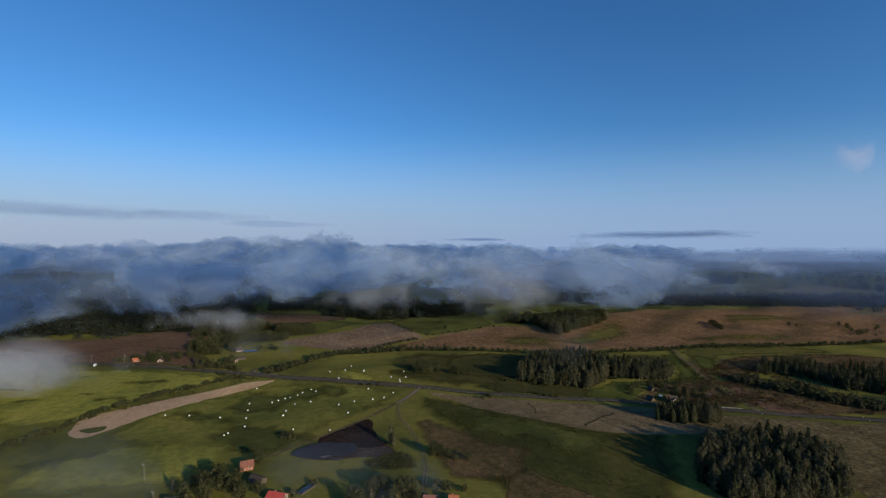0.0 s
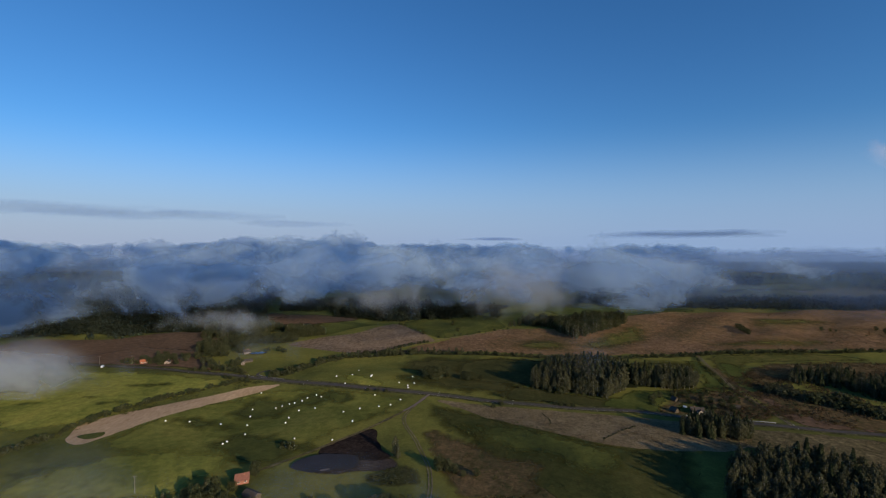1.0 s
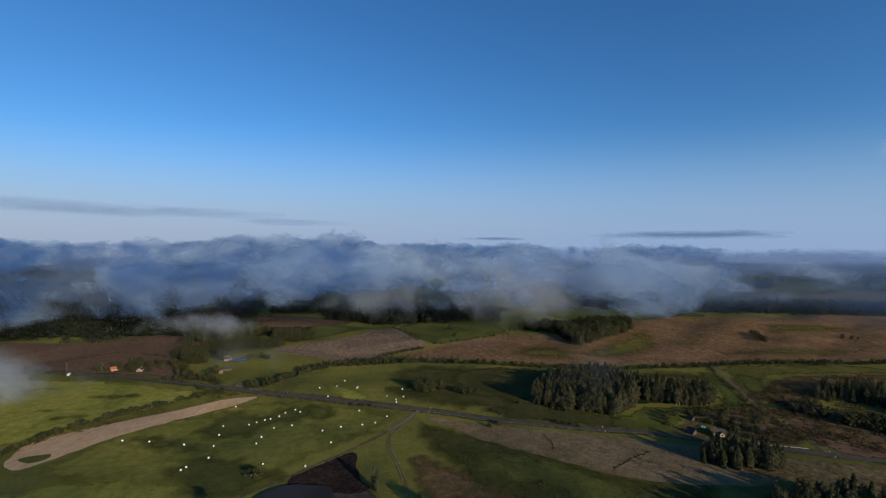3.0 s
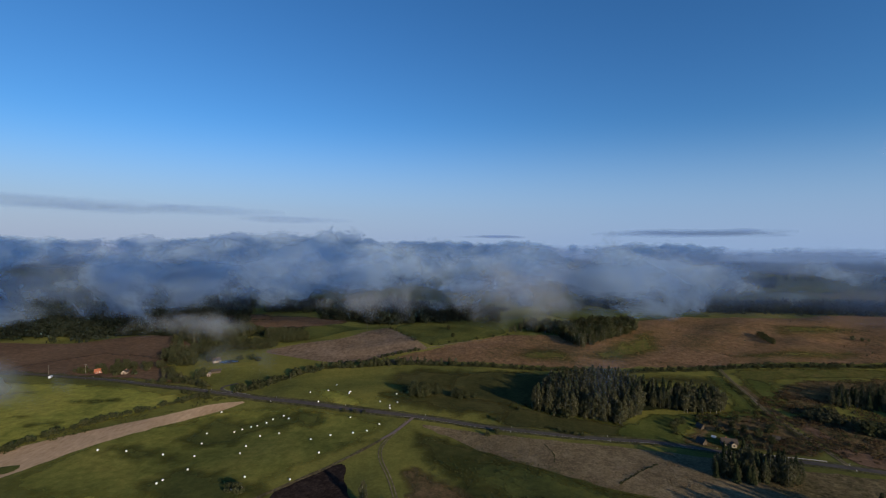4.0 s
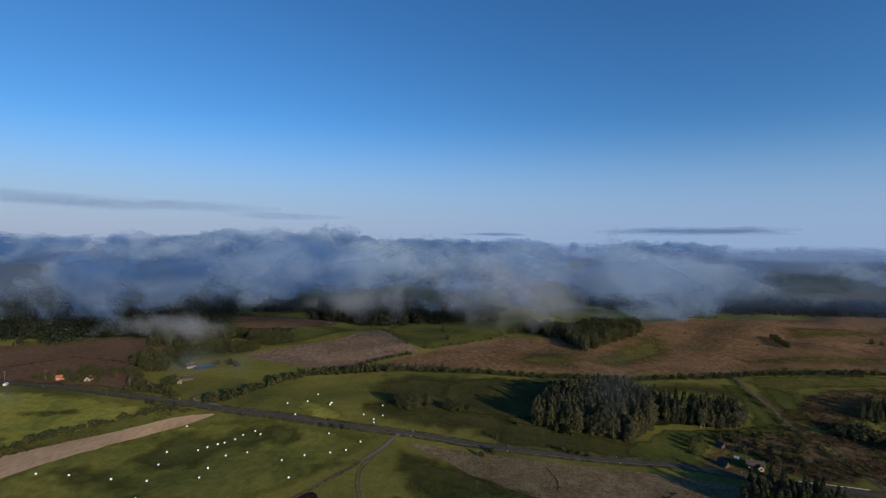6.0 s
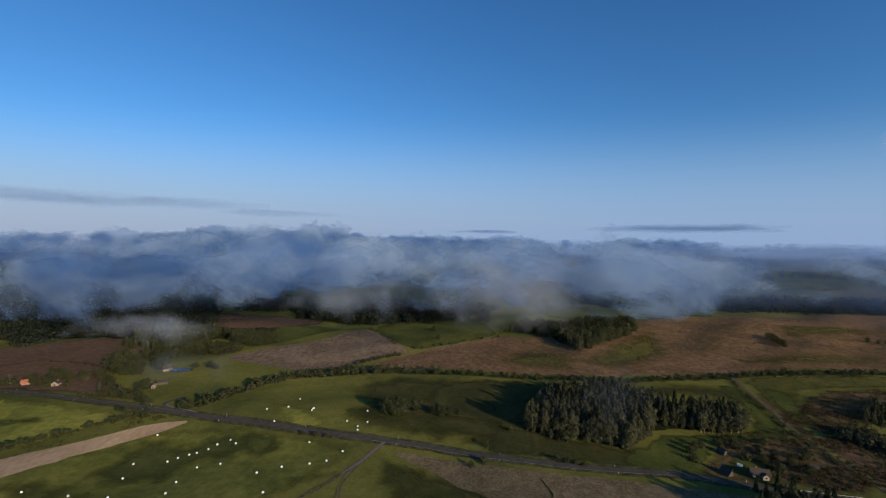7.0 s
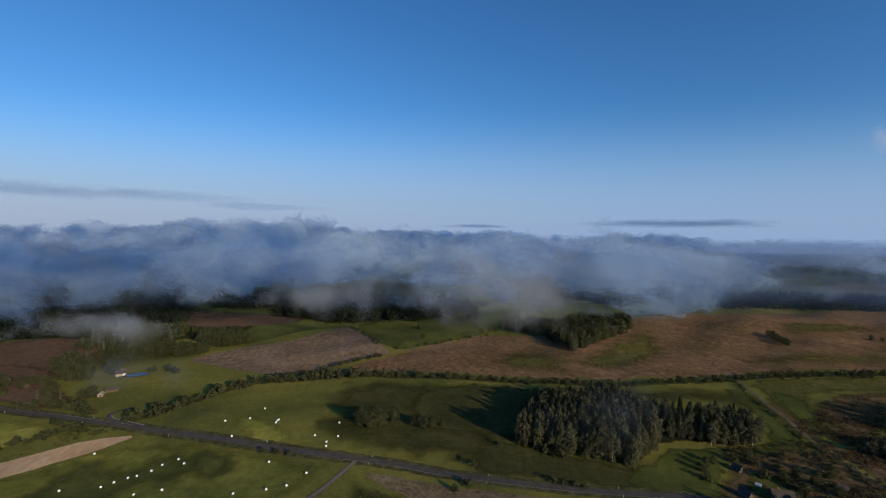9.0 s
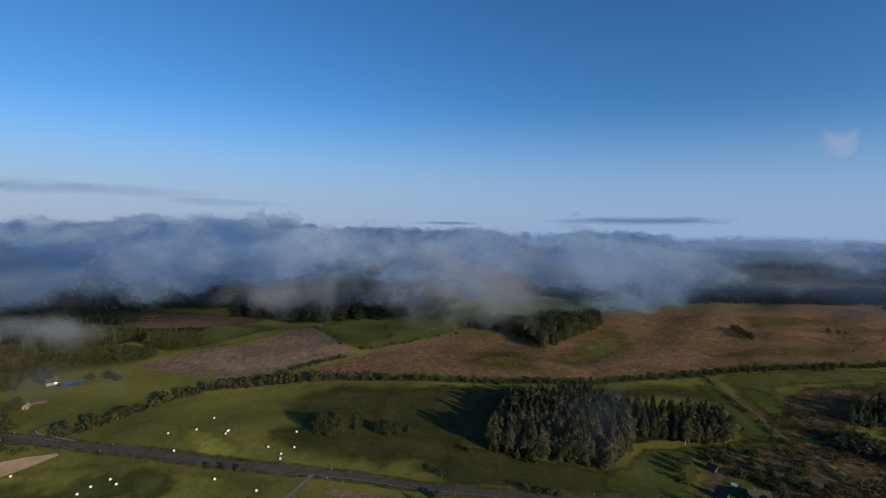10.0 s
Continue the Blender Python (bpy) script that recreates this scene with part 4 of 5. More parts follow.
house(-104.6, 233.5, -66, 5.3, 6.1, 2.21, 4.32, "brick_wall", "tile_brown", "small brick house with steep red brown tiled roof", 2)
house(-92.9, 219.2, 62, 4.9, 7.4, 1.95, 3.28, "board", "slate", "long weathered barn with grey slate roof", 0, False, "barn")
house(-77.4, 204, 75, 5.3, 8.2, 2.12, 3.68, "plaster", "tile_red", "cottage with bright red metal roof", 3)
house(-124.7, 201.1, 80, 4.5, 6.6, 1.87, 3.12, "board", "slate", "low grey roofed shed among trees", 0, False, "shed")
house(-25.1, 203.4, 65, 4.9, 7.4, 1.95, 3.44, "board", "slate", "dark weathered barn among trees", 0, False, "barn")
house(-6, 200.3, 85, 4.9, 5.3, 1.95, 3.28, "board", "tile_brown", "brown roofed outbuilding beside the track", 0, False, "shed")
house(5, 200.1, 85, 4.9, 4.1, 1.95, 3.28, "plaster", "tile_orange", "small house with orange tiled roof", 1)
house(170, 358.5, 25, 3.1, 3.8, 1.50, 3.1, "board", "slate", "small grey gabled shed in the farmyard", 0, False, "shed")
house(160, 338, 25, 3.5, 4.6, 1.6, 3.5, "board", "slate", "steep grey gabled barn in the farmyard", 0, False, "barn")
house(175.5, 337, 76, 4.8, 8.2, 2.1, 3.9, "board", "slate", "weathered farmhouse with grey roof and pale gabled porch", 3, porch=True)
house(205.8, 340.7, 60, 2.9, 3.3, 1.53, 2.48, "board", "slate", "tiny grey hut in weeds", 0, False, "shed")
house(-306, 440, -55, 5.0, 7.4, 2.0, 3.6, "brick_wall", "tile_orange", "cottage with bright orange tiled roof", 3)
house(-297.3, 450.9, -60, 4.9, 7.4, 1.95, 3.52, "board", "slate", "grey roofed barn behind the cottage", 0, False, "barn")
house(-281, 437, 20, 4.1, 5.7, 1.95, 3.44, "plaster", "slate", "small pale house with grey roof", 2)
house(-272.1, 450.2, 60, 4.9, 8.2, 1.95, 3.52, "board", "slate", "long weathered barn with pale gable", 0, False, "barn")
house(-220, 474.2, -50, 5.7, 6.6, 2.21, 4.32, "plaster", "slate", "pale pink house with blue grey roof", 2)
house(-203.5, 444.1, -65, 4.5, 7.4, 1.78, 3.04, "board", "slate", "low brown barn with grey roof", 0, False, "barn")
house(-204.4, 434.9, 20, 2.6, 3.6, 1.70, 2.88, "plaster", "plaster", "small bare timber shed in sunlight", 0, False, "shed")
house(471, 1209, 20, 6, 10, 2.6, 4.6, "white", "slate", "lone white farmhouse in misty distance", 2)


def dome_shelter(x, y):
    """Half-round shelter of pale sheeting."""
    root = new("polytunnel")
    root.matrix_basis = pose(x, y, ground_z(x, y) + 0.1, 0, 0, 40)
    bm = bmesh.new()
    n, rings = 10, 6
    grid = [[bm.verts.new((0.9 * math.cos(math.pi * i / n), -1.2 + 0.48 * j, 1.15 * math.sin(math.pi * i / n))) for i in range(n + 1)] for j in range(rings)]
    for j in range(rings - 1):
        for i in range(n):
            bm.faces.new((grid[j][i], grid[j][i + 1], grid[j + 1][i + 1], grid[j + 1][i]))
    bm.faces.new(grid[0])
    bm.faces.new(grid[-1][::-1])
    part("cover", bm, MAT["tin"], root)
    tagged(root, "small pale half-round shelter in the farmyard", "shelter")


dome_shelter(172, 346.5)


def cold_frame(x, y, turn):
    root = new("greenhouse")
    root.matrix_basis = pose(x, y, ground_z(x, y) + 0.1, 0, 0, turn)
    part("base", boxed(-1.6, 1.6, -5, 5, 0, 0.6, 0.05), MAT["board"], root)
    part("glazing", boxed(-1.45, 1.45, -4.8, 4.8, 0.6, 0.95, 0.08), MAT["pane"], root)
    tagged(root, "long low dark glazed garden frame", "greenhouse")


cold_frame(-66.3, 213.1, -28)



# roadside things
def utility_pole(x, y, tall=8.5, cross=False):
    root = new("utility_pole")
    root.matrix_basis = pose(x, y, ground_z(x, y) + 0.1, 0, 0, 20)
    bm = bmesh.new()
    bmesh.ops.create_cone(bm, cap_ends=True, segments=8, radius1=0.17, radius2=0.11, depth=tall, matrix=pose(0, 0, tall / 2))
    part("pole", bm, MAT["wood_pole"], root)
    part("crossarm", boxed(-0.8, 0.8, -0.06, 0.06, tall - 0.7, tall - 0.55), MAT["wood_pole"], root)
    for k in (-0.7, 0.7):
        part("insulator", boxed(k - 0.06, k + 0.06, -0.06, 0.06, tall - 0.55, tall - 0.3, 0.03), MAT["white"], root)
    tagged(root, "tall pale wooden power line pole", "pole", "power line poles")


for x, y in ((-342, 428), (-316, 436), (-150.8, 220.7), (-130.6, 196.9), (-108, 626)):
    utility_pole(x, y)


def marker_post(x, y):
    root = new("marker_post")
    root.matrix_basis = pose(x, y, ground_z(x, y) + 0.2)
    part("post", boxed(-0.06, 0.06, -0.06, 0.06, 0, 1.0, 0.02), MAT["white"], root)
    part("band", boxed(-0.065, 0.065, -0.065, 0.065, 0.72, 0.86), MAT["pane"], root)
    tagged(root, "white roadside marker post with dark band", "marker post", "marker posts along the road")


line = dense(ROAD[2:-2], 3.0, False)
along = np.gradient(line, axis=0)
for k in range(4, len(line) - 4, 19):
    d_ = along[k] / np.hypot(*along[k])
    for side in (-3.3, 3.3):
        marker_post(line[k][0] - d_[1] * side, line[k][1] + d_[0] * side)


def guard_rail():
    """Steel beam on posts along the road bend."""
    root = new("guard_rail")
    pts = dense([(185.4, 322.9), (201.6, 317.5), (214.1, 313.6)], 2.0, False)
    for i, q in enumerate(pts):
        z = ground_z(*q) + 0.2
        part("post", boxed(q[0] - 0.07, q[0] + 0.07, q[1] - 0.07, q[1] + 0.07, z, z + 0.75), MAT["steel"], root)
        if i:
            p = pts[i - 1]
            z0 = ground_z(*p) + 0.2
            me = mesh_of("rail", [(p[0], p[1] - 0.1, z0 + 0.45), (q[0], q[1] - 0.1, z + 0.45), (q[0], q[1] - 0.16, z + 0.62), (p[0], p[1] - 0.16, z0 + 0.62), (q[0], q[1] - 0.1, z + 0.8), (p[0], p[1] - 0.1, z0 + 0.8)], [(0, 1, 2, 3), (3, 2, 4, 5)], MAT["steel"])
            part("rail", me, None, root)
    tagged(root, "galvanised steel guard rail beside the road", "guard rail")


guard_rail()


def van(x, y, turn):
    root = new("van")
    root.matrix_basis = pose(x, y, ground_z(x, y) + 0.15, 0, 0, turn)
    bm = boxed(-2.4, 2.4, -0.95, 0.95, 0.35, 2.1, 0.18)
    for v in bm.verts:
        if v.co.x > 1.4 and v.co.z > 1.2:
            v.co.x -= 0.8
    part("body", bm, MAT["tin"], root)
    part("windscreen", boxed(1.35, 1.62, -0.75, 0.75, 1.25, 1.85, 0.05), MAT["pane"], root)
    for wx in (-1.5, 1.5):
        for wy in (-0.85, 0.85):
            bm = bmesh.new()
            bmesh.ops.create_cone(bm, cap_ends=True, segments=14, radius1=0.36, radius2=0.36, depth=0.25, matrix=pose(wx, wy, 0.36, 90, 0, 0))
            part("wheel", bm, MAT["pane"], root)
    tagged(root, "white van parked at the roadside", "van")


van(-333, 420.5, 115)

# garden and farm trees
for x, y, tall, kind in ((-100.7, 240, 8, "oak"), (-113.3, 221.6, 9, "oak"), (-118.1, 215, 9, "oak"), (-107.9, 212.9, 9, "oak"), (-101.8, 210.7, 8, "oak"), (-111.7, 205.4, 10, "oak"), (-123.2, 216.1, 6, "oak"), (-95.7, 206.4, 8, "oak"), (-88.6, 209.5, 6, "oak"), (-105.3, 224.8, 5, "oak"), (-71.3, 208, 3, "shrub"), (-64.3, 217.2, 3, "shrub"),
                         (-33.1, 207.5, 9, "oak"), (-28.1, 210.5, 8, "oak"), (-20, 206.5, 9, "oak"), (-15, 205.4, 10, "oak"), (-40.1, 200.3, 9, "oak"), (-23, 199.4, 9, "oak"), (-12, 200.4, 6, "oak"), (-3, 211.3, 4, "shrub"), (2, 211.2, 4, "shrub"), (10, 208.9, 3, "shrub")):
    plant(kind, x, y, tall, "farmstead trees")
for x, y, tall, kind in ((151.9, 356.8, 5, "oak"), (155.9, 360.8, 5, "oak"), (161, 363.7, 5, "oak"), (149.9, 349.8, 4, "shrub"), (178.6, 352.1, 4, "shrub"), (185.5, 348.6, 5, "oak"), (193.4, 352.1, 5, "oak"), (198.2, 345.5, 6, "oak"), (189.3, 340.9, 4, "shrub"), (200.8, 336.7, 5, "oak"), (181.3, 362.5, 4, "shrub"), (173, 366.4, 4, "shrub"), (191.2, 360.1, 4, "shrub"), (208, 350, 5, "shrub"), (182.8, 369.6, 4, "shrub"), (198.8, 367.2, 4, "shrub"), (214.8, 356.7, 3, "shrub"), (164.7, 323.2, 8, "spruce"), (177.9, 327.3, 9, "spruce")):
    plant(kind, x, y, tall, "farmstead trees")
for x, y, tall, kind in ((-287.7, 445.6, 7, "oak"), (-291.6, 439.5, 7, "oak"), (-297.5, 435.3, 6, "oak"), (-312, 446, 6, "oak"), (-285, 432.1, 5, "shrub"), (-268.1, 446.2, 6, "oak"), (-262.3, 455.4, 7, "oak"), (-322, 438, 5, "shrub"), (-228, 477.1, 10, "oak"), (-257.4, 464.8, 10, "oak"), (-249.4, 462.8, 9, "oak"), (-243.5, 464, 11, "oak"), (-237.6, 466.2, 10, "oak"), (-243.1, 442.2, 6, "oak"), (-248.1, 441.1, 5, "oak"), (-237, 424, 8, "birch"), (-228, 422, 8, "oak"), (-222.1, 424.2, 7, "birch"), (-208.4, 432.7, 7, "oak"), (-211.3, 429.6, 6, "oak"), (-196.3, 407.7, 4, "oak"), (-308, 462, 6, "oak"), (-202.3, 414.6, 5, "shrub"), (-212.2, 416.4, 5, "shrub"), (-222.1, 418.1, 5, "shrub"), (-231.9, 414.9, 4, "shrub"), (-190.4, 405.8, 4, "shrub"), (-201.1, 482.6, 4, "shrub"), (-190, 486, 5, "shrub"), (-183, 482, 4, "shrub")):
    plant(kind, x, y, tall * 1.15, "village trees")
wood([(-316, 448), (-291.6, 443.4), (-262.2, 452.4), (-258.4, 462.7), (-295.5, 461.3), (-318, 456)], 7, ["oak"], 6.5, "", 0.3, 0, "village_wood")
wood([(-330, 436), (-295.7, 432.5), (-270.2, 432.3), (-268.1, 440.2), (-330, 442)], 7, ["oak", "shrub"], 4.5, "", 0.3, 0, "village_wood")
wood([(-246, 412.1), (-206.2, 402.4), (-186.4, 402.9), (-200.3, 420.7), (-240, 424)], 8, ["shrub", "shrub", "oak"], 3.6, "", 0.3, 0, "village_wood")
wood([(-125.6, 224.9), (-109.1, 216.1), (-98.7, 205.4), (-110.5, 192.8), (-140.7, 196.9), (-135.2, 214)], 11, ["oak", "birch"], 7.5, "", 0.3, 0, "farmstead_grove")
wood([(-46.1, 204.4), (-30.1, 211.5), (-12, 207.4), (-14, 194.3), (-44, 192.2)], 11, ["oak", "birch"], 7, "", 0.3, 0, "farmstead_grove")
wood([(-262, 505), (-240, 500), (-228, 530), (-245, 548), (-268, 530)], 6, ["oak", "oak", "spruce"], 10, "", 0.25, 0, "village_wood")
wood([(-236, 528), (-200, 522), (-190, 540), (-215, 556), (-240, 550)], 6, ["oak"], 9, "", 0.25, 0, "village_wood")
wood([(-300, 556), (-265, 558), (-235, 604), (-255, 625), (-300, 604)], 5.5, ["oak", "oak", "spruce"], 10, "", 0.25, 0, "village_wood")
wood([(-278, 476), (-258, 473), (-240, 474), (-254, 496), (-281, 500)], 6, ["oak", "oak", "birch"], 10.5, "", 0.3, 0, "village_wood")
wood([(-266, 526), (-236, 523), (-207, 526), (-212, 546), (-262, 550)], 6.5, ["oak", "oak", "spruce"], 10, "", 0.3, 0, "village_wood")
wood([(-332, 582), (-286, 574), (-241, 572), (-240, 596), (-325, 606)], 6.5, ["spruce", "oak", "birch"], 11, "", 0.3, 0, "village_wood")
wood([(-312, 545), (-262, 524), (-224, 540), (-262, 612), (-314, 626), (-338, 598)], 7.5, ["oak", "birch", "spruce"], 10, "", 0.3, 0, "village_wood")
wood([(-214, 566), (-188, 560), (-170, 578), (-178, 600), (-206, 604), (-222, 588)], 4.6, ["oak", "oak", "birch"], 11, "", 0.15, 0, "round_copse")
for x, y, tall in ((370, 585, 9), (371, 590, 8), (373, 596, 9), (376, 604, 8), (378, 611, 10), (380, 618, 11), (381, 626, 9), (484, 616, 7), (490, 610, 6), (496, 608, 4), (550, 612, 8), (556, 606, 7), (549, 597, 8), (542, 584, 7), (535, 567, 9), (545, 572, 8), (556, 577, 7), (592, 599, 7), (580, 590, 5), (-4, 646, 8), (3, 602, 7), (290, 487, 5), (304, 489, 5), (352, 493, 5), (360, 494, 6), (368, 495, 5)):
    plant("oak", x, y, 0.78 * tall, "scattered trees on the heath")
for k in range(70):
    x, y = tree_rng.uniform(110, 700), tree_rng.uniform(505, 740)
    if inside(HEATH, x, y):
        plant("shrub", x, y, tree_rng.uniform(0.6, 1.8), heap="heath_scrub")
for k in range(220):
    x, y = tree_rng.uniform(172, 330), tree_rng.uniform(316, 400)
    plant("shrub", x, y, tree_rng.uniform(0.6, 1.7), heap="farm_scrub")


def heap_up():
    """Join the trees of each wood that stand too close to count."""
    about = {
        "main_wood": "dense wood of birches with some spruces, tops in sun", "roadside_wood": "dense mixed wood beside the brown slope",
        "heath_copse": "leafy copse standing on the brown heath", "dark_wood": "dark mixed wood on rough ground",
        "young_plantation": "rows of young planted trees", "ditch_scrub": "dense scrub along a winding ditch",
        "field_scrub": "low scrub along field edges", "village_wood": "leafy trees behind the village",
        "track_scrub": "low weedy scrub along a dirt track", "farmstead_grove": "dense leafy grove round the farmstead", "round_copse": "round leafy copse in a green meadow", "heath_scrub": "sparse low scrub on brown heath", "farm_scrub": "low weedy scrub round a farmstead",
    }
    mats = [MAT["leaf"], MAT["needle"], MAT["shrub"], MAT["bark"], MAT["birch"]]
    slot = {m.name: i for i, m in enumerate(mats)}
    for name, items in HEAPS.items():
        vs, counts, starts, idx, tints, base, at = [], [], [], [], [], 0, 0
        for kind, trunk, crown, x, y, s, a in items:
            for me in (trunk, crown):
                n = len(me.vertices)
                co = np.empty(n * 3)
                me.vertices.foreach_get("co", co)
                co = co.reshape(-1, 3) * s
                c, q = math.cos(a), math.sin(a)
                vs.append(np.stack((co[:, 0] * c - co[:, 1] * q + x, co[:, 0] * q + co[:, 1] * c + y, co[:, 2] + ground_z(x, y) + 0.05), 1))
                f = np.empty(len(me.loops), dtype=np.int32)
                me.loops.foreach_get("vertex_index", f)
                idx.append(f + base)
                starts.append(np.arange(len(f) // 4, dtype=np.int32) * 4 + at)
                tints.append(np.full(len(f) // 4, slot[me.materials[0].name], dtype=np.int32))
                base, at = base + n, at + len(f)
        v, f, st, ti = np.concatenate(vs), np.concatenate(idx), np.concatenate(starts), np.concatenate(tints)
        me = bpy.data.meshes.new(name)
        me.vertices.add(len(v))
        me.vertices.foreach_set("co", v.astype(np.float32).ravel())
        me.loops.add(len(f))
        me.loops.foreach_set("vertex_index", f)
        me.polygons.add(len(st))
        me.polygons.foreach_set("loop_start", st)
        for m in mats:
            me.materials.append(m)
        me.polygons.foreach_set("material_index", ti)
        me.update(calc_edges=True)
        tagged(new(name, me), about[name], "scrub" if "scrub" in name else "woods", kind="stuff")


heap_up()


def tufts(name, poly, count, low, high, material, label, sprays=7, seed=1):
    """Tussocks of grass or weeds, each a few blades' sprays, strewn over a parcel."""
    rng = np.random.default_rng(seed)
    xs, ys = [q[0] for q in poly], [q[1] for q in poly]
    x, y = rng.uniform(min(xs), max(xs), count * 3), rng.uniform(min(ys), max(ys), count * 3)
    drift = np.array([noise.noise(Vector((a / 26, b / 19, seed))) + 0.6 * noise.noise(Vector((a / 9, b / 7, seed + 5))) for a, b in zip(x, y)])
    keep = np.array([inside(poly, a, b) for a, b in zip(x, y)]) & (drift > rng.uniform(-0.35, 0.35, count * 3))
    x, y = x[keep][:count], y[keep][:count]
    tall = rng.uniform(low, high, len(x))
    at = np.repeat(np.stack((x, y, height(x, y) + 0.15), 1), sprays, 0)
    size = np.repeat(tall, sprays)
    off = rng.normal(size=(len(at), 3)) * np.array((0.5, 0.5, 0)) * size[:, None]
    off[:, 2] = rng.uniform(0.1, 0.75, len(at)) * size
    v, f = quads(at + off, size * 0.42, rng, rng.normal(size=(len(at), 3)) + np.array((0, 0, 0.4)))
    tagged(new(name, mesh_of(name, v, f, material)), label, "grass", kind="stuff")


NEAR_HEATH = [(-72, 484), (-25, 540), (37, 600), (72, 616), (138, 609), (231, 680), (300, 715), (520, 740), (560, 560), (420, 522), (257, 500), (110, 489), (6, 497)]
tufts("heath_tussocks", NEAR_HEATH, 7000, 0.4, 1.0, MAT["tuft"], "rusty dry tussocks strewn over the heath", 6, 2)
tufts("reed_tussocks", TAN, 3200, 0.2, 0.5, MAT["tuft_pale"], "pale dry reed tussocks in the roadside field", 6, 3)
tufts("slope_tussocks", BROWN, 2200, 0.2, 0.6, MAT["tuft_pale"], "dry brown tussocks on the rough slope", 6, 4)
tufts("farm_weeds", [(173.8, 380), (217.6, 380.8), (232.1, 400.2), (256.2, 430.3), (299.7, 399.6), (329.1, 329.1), (300, 302), (226.9, 315.3), (198.1, 323.4), (185.2, 335.8)], 3600, 0.5, 1.3, MAT["tuft_dark"], "tall russet weeds round the farmstead", 7, 5)
tufts("reed_tussocks", [(-44.2, 241.3), (-32.1, 250.1), (-23.1, 251.7), (-14, 242.3), (-16, 230.5), (-38.2, 232)], 420, 0.3, 0.65, MAT["tuft_green"], "dark green reeds beside the pond", 8, 6)
tufts("verge_weeds", [(-251.2, 263.3), (-244.4, 263.5), (-237.3, 301.6), (-207.1, 341.5), (-169.4, 381.2), (-159.1, 390.6), (-176.8, 389.8), (-214.8, 353.3), (-243.3, 313.6)], 1500, 0.5, 1.3, MAT["tuft_green"], "dark weeds between hedge and bare field", 7, 7)
tufts("pasture_tufts", [(-14.1, 339.8), (28, 317.6), (64.6, 294.2), (99.3, 270.1), (140, 268), (119.7, 221.4), (99.8, 199.7), (20, 214.5), (6, 248.9), (-6, 301.6)], 2600, 0.25, 0.7, MAT["tuft_green"], "dark grass tufts in the dull pasture", 6, 8)
tufts("russet_tufts", [(272.6, 434.9), (308.9, 459.3), (420, 470), (470, 440), (400, 400), (285.9, 401.8), (249.8, 401.6)], 2200, 0.4, 1.1, MAT["tuft_dark"], "russet weeds on rough pasture", 6, 9)


